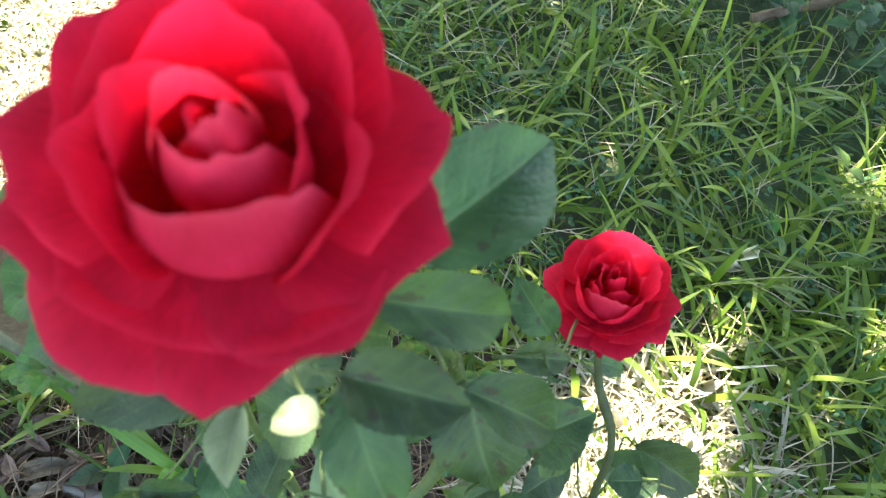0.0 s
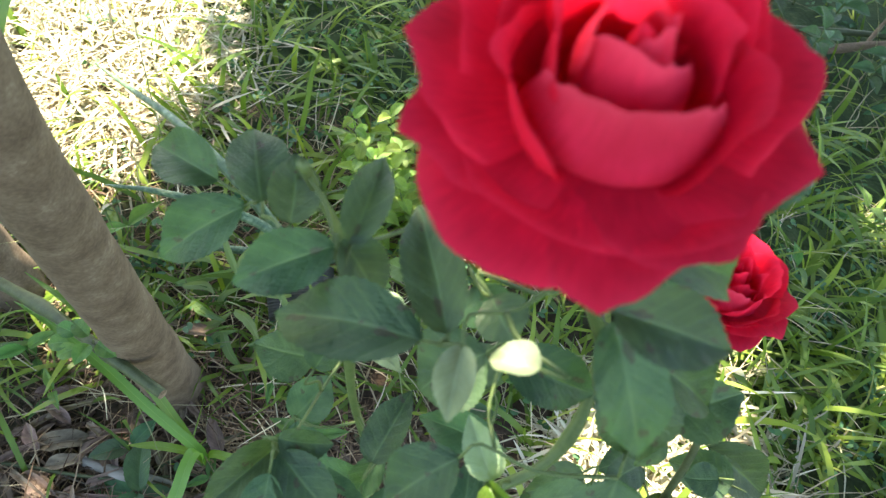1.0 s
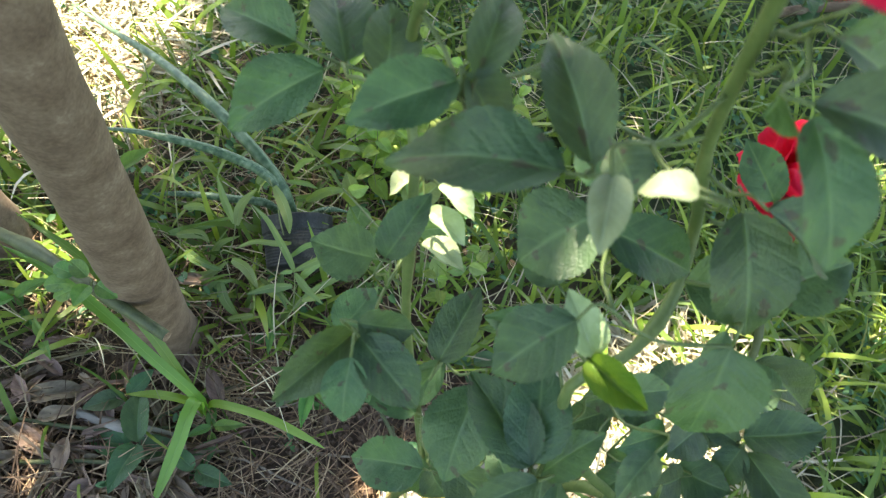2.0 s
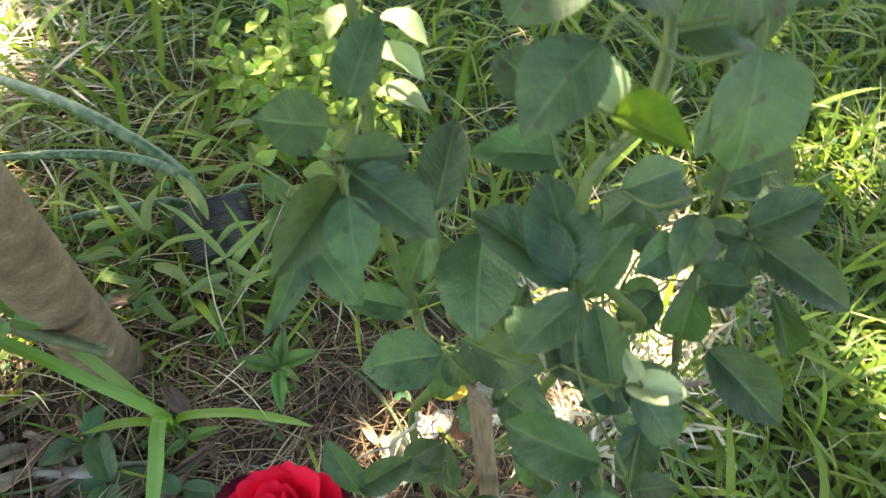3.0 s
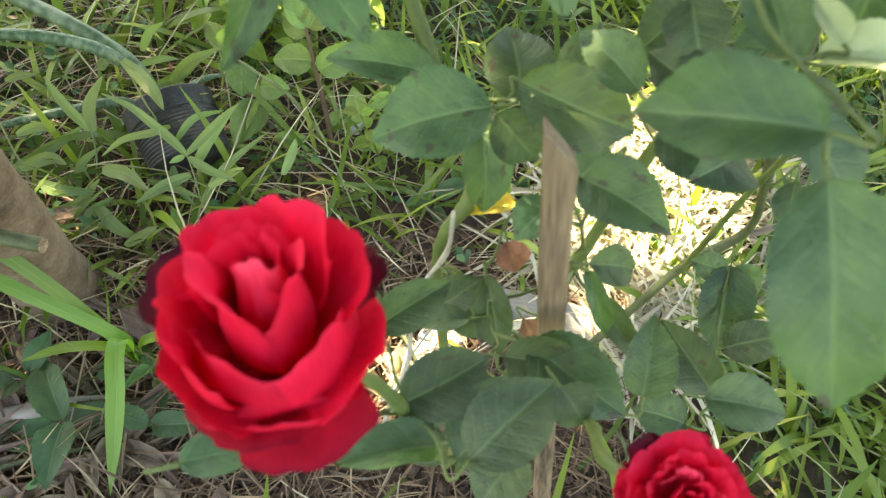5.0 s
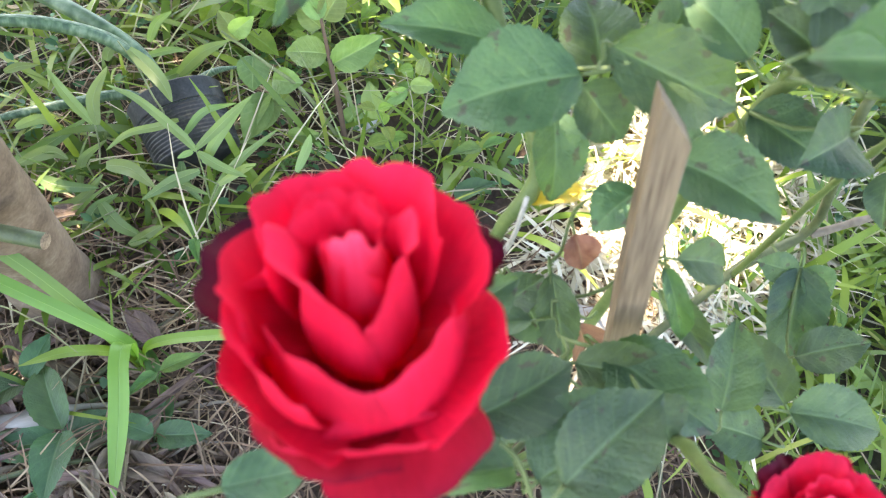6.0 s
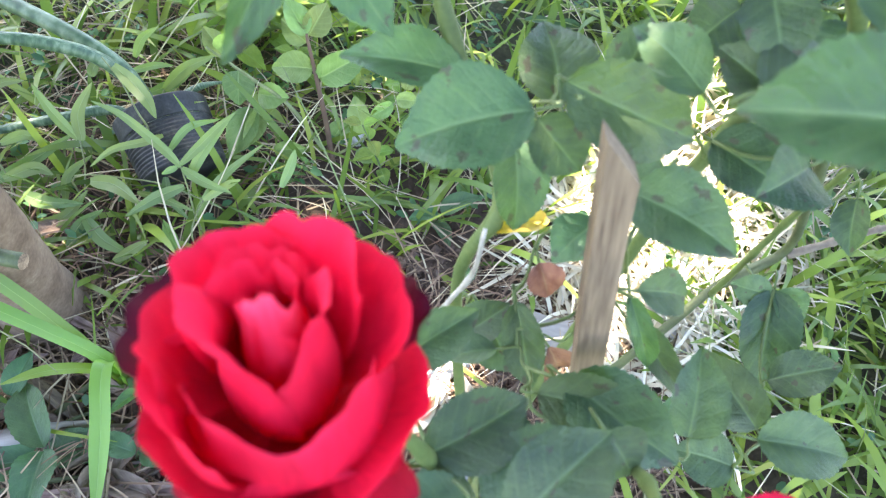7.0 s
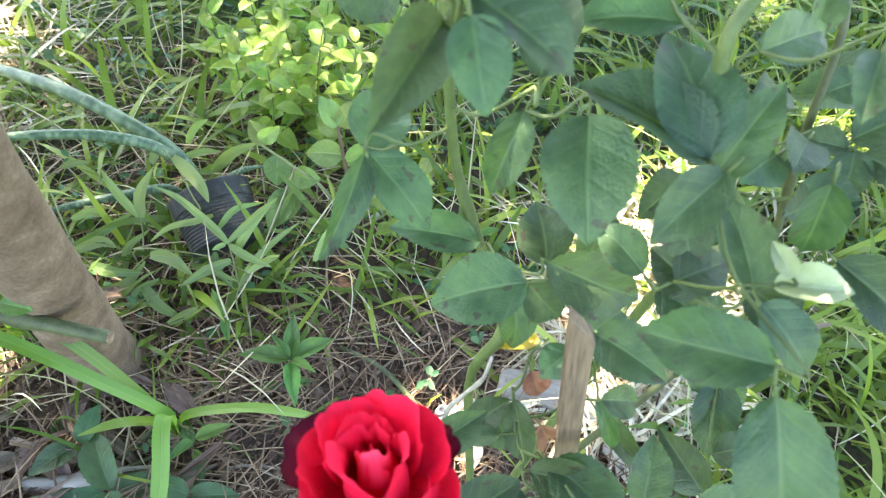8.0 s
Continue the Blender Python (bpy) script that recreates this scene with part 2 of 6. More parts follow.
GRASS = blade_material("grass", [(0.10, (0.044, 0.088, 0.010)), (0.45, (0.096, 0.160, 0.017)), (0.8, (0.19, 0.25, 0.028)), (0.93, (0.33, 0.29, 0.09))])
LUSH = blade_material("broad_grass", [(0.1, (0.064, 0.120, 0.014)), (0.55, (0.128, 0.196, 0.024)), (0.9, (0.25, 0.315, 0.045))], 0.34, 0.42)
CREEPER = blade_material("creeper", [(0.1, (0.03, 0.085, 0.035)), (0.6, (0.06, 0.15, 0.06)), (0.9, (0.10, 0.21, 0.07))])
STRAW = blade_material("straw", [(0.1, (0.20, 0.15, 0.09)), (0.6, (0.42, 0.35, 0.22)), (0.9, (0.58, 0.52, 0.36))], 0.1, 0.7)
DEAD_GRASS = blade_material("dead_grass", [(0.05, (0.055, 0.034, 0.022)), (0.45, (0.14, 0.083, 0.048)), (0.75, (0.26, 0.175, 0.105)), (0.95, (0.40, 0.315, 0.20))], 0.1, 0.75)
# dry grass paler than the straw: sun glare put into its colour
THATCH = blade_material("sun_paled_grass", [(0.1, (0.26, 0.21, 0.135)), (0.5, (0.49, 0.43, 0.31)), (0.9, (0.66, 0.61, 0.48))], 0.12, 0.7)
STALK = blade_material("grass_stalk", [(0.1, (0.13, 0.17, 0.06)), (0.9, (0.30, 0.29, 0.14))], 0.1, 0.6)
CROWN = blade_material("crown_leaf", [(0.1, (0.03, 0.08, 0.02)), (0.9, (0.08, 0.16, 0.04))], 0.12)

# ---- building ----
def smooth(me):
    for p in me.polygons:
        p.use_smooth = True
    return me


def sheet(name, grid, m):
    """A mesh over a grid of points [row][column], with u across and v along."""
    nr, nc = len(grid), len(grid[0])
    me = bpy.data.meshes.new(name)
    me.from_pydata([tuple(p) for row in grid for p in row], [], [(r * nc + c, r * nc + c + 1, (r + 1) * nc + c + 1, (r + 1) * nc + c) for r in range(nr - 1) for c in range(nc - 1)])
    uv = me.uv_layers.new(name="UVMap")
    for loop in me.loops:
        uv.data[loop.index].uv = ((loop.vertex_index % nc) / (nc - 1), (loop.vertex_index // nc) / (nr - 1))
    me.materials.append(m)
    return smooth(me)


def empty(name, at=(0, 0, 0), **tags):
    ob = new(name)
    ob.empty_display_size = 0.05
    ob.location = at
    return tagged(ob, **tags)


def part(name, me, parent, label=""):
    ob = new(name, me)
    if parent:
        ob.parent = parent
        ob.matrix_parent_inverse = Matrix.Translation(-Vector(parent.location)) if parent.parent is None else Matrix()
    return tagged(ob, label)


def spline(pts, n):
    """n points on a smooth line through pts."""
    p = [Vector(q) for q in pts]
    p = [p[0] * 2 - p[1]] + p + [p[-1] * 2 - p[-2]]
    res = []
    for k in range(n):
        s = k / (n - 1) * (len(p) - 3)
        i = min(int(s), len(p) - 4)
        u = s - i
        a, b, c, d = p[i:i + 4]
        res.append(0.5 * (2 * b + (c - a) * u + (2 * a - 5 * b + 4 * c - d) * u * u + (3 * b - a - 3 * c + d) * u ** 3))
    return res


def tube(name, pts, radii, m, n=24, sides=8, lumps=0.0, knots=()):
    """A closed, tapered stem through pts."""
    line = spline(pts, n)
    side = None
    verts, faces = [], []
    for k, q in enumerate(line):
        d = (line[min(k + 1, n - 1)] - line[max(k - 1, 0)]).normalized()
        ref = side or (Vector((1, 0, 0)) if abs(d.x) < 0.8 else Vector((0, 1, 0)))
        side = (ref - d * ref.dot(d)).normalized()
        up = d.cross(side)
        s = k / (n - 1) * (len(radii) - 1)
        i = min(int(s), len(radii) - 2)
        r = radii[i] + (radii[i + 1] - radii[i]) * (s - i)
        r *= 1 + sum(0.35 * math.exp(-((k / (n - 1) - q2) * n / 1.1) ** 2) for q2 in knots)
        for a in range(sides):
            w = 6.28319 * a / sides
            rr = r * (1 + lumps * noise.noise(q * 18 + Vector((math.cos(w), math.sin(w), 0)) * 1.2))
            verts.append(q + (side * math.cos(w) + up * math.sin(w)) * rr)
    for k in range(n - 1):
        for a in range(sides):
            b2 = (a + 1) % sides
            faces.append((k * sides + a, k * sides + b2, (k + 1) * sides + b2, (k + 1) * sides + a))
    faces.append(tuple(range(sides - 1, -1, -1)))
    faces.append(tuple(range((n - 1) * sides, n * sides)))
    me = bpy.data.meshes.new(name)
    me.from_pydata([tuple(v) for v in verts], [], faces)
    uv = me.uv_layers.new(name="UVMap")
    for loop in me.loops:
        uv.data[loop.index].uv = ((loop.vertex_index % sides) / sides, (loop.vertex_index // sides) / (n - 1))
    me.materials.append(m)
    return smooth(me)


def leaf_mesh(name, m, seed, shape="ovate", teeth=16, fold=0.16, droop=0.12, wavy=0.03):
    """A leaf one long and one wide, its base at the origin, its tip towards +y, its face up."""
    rnd = random.Random(seed)
    rows, cols = (2 * teeth + 1 if teeth else 17), 9
    ph = [rnd.uniform(0, 6.28) for _ in range(6)]
    twist = rnd.uniform(-0.12, 0.12)
    skew = rnd.uniform(-0.05, 0.05)
    grid = []
    for r in range(rows):
        v = r / (rows - 1)
        if shape == "ovate":
            w = 0.5 * math.sin(math.pi * v ** 0.84) ** 0.60 * (1 - 0.42 * max(0.0, (v - 0.72) / 0.28) ** 1.3)
        elif shape == "lance":
            w = 0.5 * math.sin(math.pi * v ** 0.75) ** 0.95
        else:
            w = 0.5 * (min(1.0, v * 14) ** 0.5) * (1 - v ** 3.0) ** 0.8
        w = max(w, 0.012)
        if teeth and 0 < r < rows - 1:
            w += 0.013 if r % 2 else -0.011
        row = []
        for c in range(cols):
            u = c / (cols - 1) * 2 - 1
            x = u * w + skew * math.sin(math.pi * v)
            z = fold * abs(u) * w * 2 - droop * v * v * 1.2 + 0.04 * math.sin(math.pi * v)
            z += wavy * abs(u) ** 1.5 * math.sin(v * 9 + ph[0] + (2.4 if u > 0 else 0))
            z += 0.012 * math.sin(v * 26 - abs(u) * 7 + ph[1]) * abs(u) * (1 - abs(u)) * 3
            z += twist * x * v
            row.append((x, v + 0.004 * math.sin(u * 8 + ph[2]), z))
        grid.append(row)
    return sheet(name, grid, m)


def leaf_matrix(base, tip, normal, width):
    b, q, n = Vector(base), Vector(tip), Vector(normal)
    y = q - b
    ln = y.length
    y.normalize()
    n = (n - y * n.dot(y)).normalized()
    x = y.cross(n)
    return Matrix(((x.x * width, y.x * ln, n.x * ln, b.x), (x.y * width, y.y * ln, n.y * ln, b.y), (x.z * width, y.z * ln, n.z * ln, b.z), (0, 0, 0, 1)))


def put(ob, m):
    """Sets the place of a part in the world."""
    ob.matrix_parent_inverse = Matrix()
    inv = Matrix()
    p = ob.parent
    if p:
        inv = Matrix.Translation(-Vector(p.location))
    ob.matrix_basis = inv @ m
    return ob

# ---- ground ----
def height(x, y):
    h = 0.010 * noise.noise(Vector((x * 3.1, y * 3.1, 0.3))) + 0.005 * noise.noise(Vector((x * 11, y * 11, 1.7)))
    return h


def bareness(x, y):
    """1 on the dug soil round the rose bush and the trunk, and in a far corner bared to look shaded; 0 in the grass."""
    a = math.hypot((x + 0.36) / 0.40, (y - 0.20) / 0.24)
    b2 = math.hypot((x + 0.02) / 0.26, (y - 0.14) / 0.24)
    c = math.hypot((x - 1.25) / 0.55, (y - 1.75) / 0.52)
    d = min(a, b2, c) + 0.25 * noise.noise(Vector((x * 7, y * 7, 4.0)))
    return max(0.0, min(1.0, (1.18 - d) / 0.30))


def ground_mesh():
    axis = [-40, -20, -10, -6, -4, -3, -2.4] + [-2 + 0.025 * k for k in range(161)] + [2.4, 3, 4, 6, 10, 20, 40]
    grid = []
    for yv in axis:
        row = []
        for xv in axis:
            y0 = yv + 0.6 if abs(yv) < 3 else yv
            h = height(xv, y0)
            if abs(xv) < 2 and abs(y0) < 2.6:
                h += bareness(xv, y0) * 0.007 * noise.noise(Vector((xv * 45, y0 * 45, 2.0)))
            row.append((xv, y0, h))
        grid.append(row)
    return sheet("ground", grid, TURF)


ground = tagged(new("ground", ground_mesh()), "dark crumbly garden soil with straw and grass", "ground", kind="structure")


def blades(name, count, area, length, width, m, lie, keep, seed, curl=1.0, rows=6):
    """Many arching blades in one mesh; lie: how flat they lean (0 upright, 1 flat)."""
    rnd = random.Random(seed)
    verts, faces = [], []
    tries = 0
    made = 0
    while made < count and tries < count * 6:
        tries += 1
        x, y = rnd.uniform(area[0], area[1]), rnd.uniform(area[2], area[3])
        if rnd.random() > keep(x, y):
            continue
        made += 1
        ln, w = rnd.uniform(*length), rnd.uniform(*width)
        az = rnd.uniform(0, 6.2832)
        el = radians(90 - 80 * min(1.0, max(0.0, rnd.gauss(lie, 0.22))))
        bend = rnd.uniform(0.5, 1.6) * curl
        sway = rnd.uniform(-0.6, 0.6)
        p = Vector((x, y, height(x, y) - 0.004 + (rnd.uniform(0, 0.02) if lie > 0.85 else 0)))
        base = len(verts)
        tw = rnd.uniform(-0.7, 0.7)
        for k in range(rows):
            v = k / (rows - 1)
            e = el - bend * v * v
            a = az + sway * v
            d = Vector((math.cos(a) * math.cos(e), math.sin(a) * math.cos(e), math.sin(e)))
            if k:
                p = p + d * (ln / (rows - 1))
                floor_z = height(p.x, p.y) + 0.003
                if p.z < floor_z:
                    p.z = floor_z + 0.002
            s = Vector((-math.sin(a), math.cos(a), 0)) * math.cos(tw) + Vector((0, 0, 1)) * math.sin(tw) * 0.6
            hw = w * 0.5 * (0.55 + 0.9 * v) * (1 - v ** 2.2) + 0.0003
            verts += [p - s * hw, p + s * hw]
        for k in range(rows - 1):
            i = base + 2 * k
            faces.append((i, i + 1, i + 3, i + 2))
    me = bpy.data.meshes.new(name)
    me.from_pydata([tuple(v) for v in verts], [], faces)
    me.materials.append(m)
    return smooth(me)


def leaflets_mesh(name, count, area, size, m, keep, seed, high=0.05):
    """Many small oval leaves lying over the ground in one mesh."""
    rnd = random.Random(seed)
    verts, faces = [], []
    for _ in range(count):
        cx, cy = rnd.uniform(area[0], area[1]), rnd.uniform(area[2], area[3])
        if rnd.random() > keep(cx, cy):
            continue
        z = height(cx, cy) + rnd.uniform(0.008, high)
        for j in range(rnd.choice((3, 4, 5))):
            az = rnd.uniform(0, 6.28)
            ln = rnd.uniform(*size)
            y = Vector((math.cos(az), math.sin(az), rnd.uniform(-0.3, 0.4))).normalized()
            n = Vector((rnd.uniform(-0.4, 0.4), rnd.uniform(-0.4, 0.4), 1))
            x = y.cross(n).normalized()
            n = x.cross(y)
            b = Vector((cx, cy, z)) + Vector((rnd.uniform(-0.01, 0.01), rnd.uniform(-0.01, 0.01), rnd.uniform(-0.006, 0.006)))
            w = ln * rnd.uniform(0.22, 0.32)
            i = len(verts)
            verts += [b, b + y * ln * 0.35 + x * w + n * w * 0.3, b + y * ln * 0.75 + x * w * 0.8 + n * w * 0.3, b + y * ln, b + y * ln * 0.75 - x * w * 0.8 + n * w * 0.3, b + y * ln * 0.35 - x * w + n * w * 0.3]
            faces += [(i, i + 1, i + 2, i + 3), (i, i + 3, i + 4, i + 5)]
    me = bpy.data.meshes.new(name)
    me.from_pydata([tuple(v) for v in verts], [], faces)
    me.materials.append(m)
    return smooth(me)


NEAR = (-1.5, 1.6, -0.45, 2.1)


def in_grass(x, y):
    if math.hypot(x + 0.27, y - 0.55) < 0.05:
        return 0.0
    # grass thinned in the far corner so dark ground imitates its shade
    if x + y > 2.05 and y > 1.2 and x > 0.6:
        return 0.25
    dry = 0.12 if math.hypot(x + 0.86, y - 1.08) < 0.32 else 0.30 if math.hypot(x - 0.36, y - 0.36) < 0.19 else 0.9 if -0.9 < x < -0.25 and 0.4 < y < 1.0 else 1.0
    return dry * (1 - 0.93 * bareness(x, y)) * (0.55 + 0.45 * noise.noise(Vector((x * 4, y * 4, 9.0))) + 0.25)


def in_lush(x, y):
    if math.hypot(x + 0.27, y - 0.55) < 0.05:
        return 0.0
    # first value: the same corner, thinned to look shaded
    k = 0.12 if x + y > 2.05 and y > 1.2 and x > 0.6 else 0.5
    if x > 0.3 and y < 0.75:
        k = 1.0
    if -0.75 < x < 0.0 and 0.38 < y < 0.80:
        k = 0.3
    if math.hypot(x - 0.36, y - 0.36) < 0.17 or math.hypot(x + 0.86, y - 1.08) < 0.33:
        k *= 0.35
    return k * (1 - 0.97 * bareness(x, y))


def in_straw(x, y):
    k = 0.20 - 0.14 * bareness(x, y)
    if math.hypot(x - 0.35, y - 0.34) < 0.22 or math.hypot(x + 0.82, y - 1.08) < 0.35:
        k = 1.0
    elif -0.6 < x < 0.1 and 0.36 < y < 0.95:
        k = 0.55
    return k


def stuff(name, me, label, cat):
    return tagged(new(name, me), label, cat, kind="stuff")


stuff("grass", blades("grass", 8200, NEAR, (0.05, 0.15), (0.003, 0.008), GRASS, 0.55, in_grass, 11, 0.6), "fine green lawn grass with arching blades", "grass")
stuff("broad_grass", blades("broad_grass", 5400, NEAR, (0.08, 0.20), (0.008, 0.018), LUSH, 0.62, in_lush, 12, 0.75, 8), "broad-bladed bright green grass tufts", "grass")
stuff("broad_grass_tuft", blades("broad_grass_tuft", 44, (-0.50, -0.16, 0.40, 0.49), (0.07, 0.13), (0.008, 0.013), LUSH, 0.55, lambda x, y: 1.0, 16, 1.1, 9), "tuft of broad green blades in front of the black pot", "grass")
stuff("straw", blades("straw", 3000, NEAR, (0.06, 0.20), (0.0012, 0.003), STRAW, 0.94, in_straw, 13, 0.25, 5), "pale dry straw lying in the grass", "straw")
# where the sun patches lie, filled with the paler thatch
def in_sun_patch(x, y):
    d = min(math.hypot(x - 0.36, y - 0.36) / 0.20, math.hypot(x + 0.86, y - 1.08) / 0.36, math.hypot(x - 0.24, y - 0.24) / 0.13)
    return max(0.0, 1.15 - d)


stuff("dry_thatch", blades("dry_thatch", 6800, (-1.3, 0.7, 0.1, 1.5), (0.05, 0.16), (0.0025, 0.009), THATCH, 0.9, in_sun_patch, 17, 0.4, 5), "dry grass and leaf scraps, coloured paler to brighten the sunny patches", "dry grass")
stuff("grass_stalks", blades("grass_stalks", 420, NEAR, (0.12, 0.34), (0.0012, 0.0026), STALK, 0.6, lambda x, y: in_grass(x, y), 18, 0.3, 7), "thin pale flowering stalks of grass", "grass")
# thinned behind the corner as well, to keep it dark
stuff("far_grass", blades("far_grass", 16000, (-4.5, 4.5, -3, 5.5), (0.10, 0.22), (0.008, 0.016), GRASS, 0.4, lambda x, y: 0.0 if (-1.45 < x < 1.55 and -0.4 < y < 2.05) else 0.10 if x > 0.5 and 1.4 < y < 3.2 else max(0.05, min(1.0, 1.6 - 0.4 * math.hypot(x, y - 1))), 14), "grass farther off", "grass")
stuff("creeper", leaflets_mesh("creeper", 4200, NEAR, (0.010, 0.020), CREEPER, lambda x, y: in_grass(x, y) * (1.0 if y > 0.6 else 0.5), 15), "small-leaved green creeping weeds in the grass", "weeds")


def clods(count, seed):
    rnd = random.Random(seed)
    verts, faces = [], []
    while count:
        x, y = rnd.uniform(-0.8, 0.3), rnd.uniform(-0.1, 0.5)
        if bareness(x, y) < 0.5:
            continue
        count -= 1
        r = 0.002 + 0.009 * rnd.random() ** 3
        i = len(verts)
        c = Vector((x, y, height(x, y) + r * 0.3))
        for d in ((1, 0, 0), (-1, 0, 0), (0, 1, 0), (0, -1, 0), (0, 0, 1), (0, 0, -1)):
            verts.append(c + Vector(d) * r * rnd.uniform(0.6, 1.2) + Vector((rnd.uniform(-1, 1), rnd.uniform(-1, 1), 0)) * r * 0.3)
        faces += [(i, i + 2, i + 4), (i + 2, i + 1, i + 4), (i + 1, i + 3, i + 4), (i + 3, i, i + 4), (i + 2, i, i + 5), (i + 1, i + 2, i + 5), (i + 3, i + 1, i + 5), (i, i + 3, i + 5)]
    me = bpy.data.meshes.new("clods")
    me.from_pydata([tuple(v) for v in verts], [], faces)
    me.materials.append(SOIL)
    return me


stuff("soil_clods", clods(7000, 21), "loose crumbs of dark soil", "soil")
stuff("dead_grass_mat", blades("dead_grass_mat", 5000, (-0.95, 0.35, -0.1, 1.0), (0.02, 0.11), (0.0008, 0.0026), DEAD_GRASS, 0.97, lambda x, y: max(bareness(x, y), 0.7 if -0.9 < x < -0.1 and y > 0.4 else 0.0), 22, 0.3, 5), "brown dead grass and fibres on the soil", "litter")

# ---- tree ----
tree = empty("tree", (-0.449, 0.40, 0), label="garden tree with a smooth grey-brown trunk and high leafy crown", category="tree")
part("trunk", tube("trunk", [(-0.445, 0.412, -0.06), (-0.449, 0.400, 0.05), (-0.449, 0.381, 0.3), (-0.449, 0.367, 0.5), (-0.452, 0.36, 0.75), (-0.47, 0.42, 1.2), (-0.45, 0.55, 2.0), (-0.4, 0.6, 2.9)], [0.058, 0.043, 0.039, 0.038, 0.037, 0.036, 0.034, 0.03], BARK, 60, 20, 0.07), tree)
part("side_stem", tube("side_stem", [(-0.73, 0.53, -0.05), (-0.745, 0.535, 0.05), (-0.80, 0.56, 0.3), (-0.93, 0.62, 1.0), (-1.1, 0.7, 2.6)], [0.05, 0.04, 0.036, 0.03, 0.02], BARK, 40, 14, 0.15), tree)
for k, tip in enumerate(((-1.6, 0.2, 3.2), (0.7, 1.6, 3.3), (-0.3, -1.0, 3.3), (-1.4, 1.9, 3.3), (1.2, 0.2, 3.1))):
    part("limb", tube("limb", [(-0.42, 0.58, 2.5), Vector((-0.42, 0.58, 2.7)).lerp(Vector(tip), 0.45) + Vector((0, 0, 0.1)), tip], [0.028, 0.018, 0.006], BARK, 14, 8), tree)

# gaps in the crown through which the sun reaches the garden: place on the ground side, width
GAPS = [((-0.88, 1.08, 0.0), 0.24), ((-0.72, 1.30, 0.0), 0.14), ((-0.76, 0.83, 0.0), 0.11), ((0.42, 0.42, 0.0), 0.06), ((0.53, 0.60, 0.0), 0.0), ((0.33, 0.32, 0.0), 0.085), ((0.17, 0.19, 0.0), -0.01),
        ((0.02, 0.72, 0.1), 0.0), ((-0.16, 0.84, 0.12), 0.0), ((-0.08, 0.80, 0.12), -0.01), ((-0.68, 1.02, 0.0), 0.10), ((-0.60, 0.46, 0.0), 0.0), ((-0.66, 0.48, 0.0), 0.03), ((-0.03, 0.21, 0.0), 0.02), ((0.72, 0.15, 0.0), 0.03), ((0.88, 0.92, 0.0), 0.02), ((0.90, 0.56, 0.0), 0.06)]
SPOTS = [((-0.077, 0.139, 1.081), 0.010), ((-0.067, 0.110, 0.932), 0.009), ((-0.010, 0.017, 0.687), 0.011), ((-0.121, 0.198, 0.754), 0.019), ((-0.148, 0.206, 0.774), 0.010), ((-0.088, 0.124, 0.546), 0.012), ((0.184, 0.12, 0.568), 0.015)]


def covers(quad, h, r):
    """Whether the shadow of a leaf falls within r of the ground point h."""
    p = [(q - SUN * (q.z / SUN.z) - h).to_2d() for q in quad]
    turns = []
    for k in range(4):
        a, b = p[k - 1], p[k]
        d = b - a
        t = max(0.0, min(1.0, -a.dot(d) / max(d.dot(d), 1e-9)))
        if (a + d * t).length < r:
            return True
        turns.append(a.x * b.y - a.y * b.x > 0)
    return all(turns) or not any(turns)


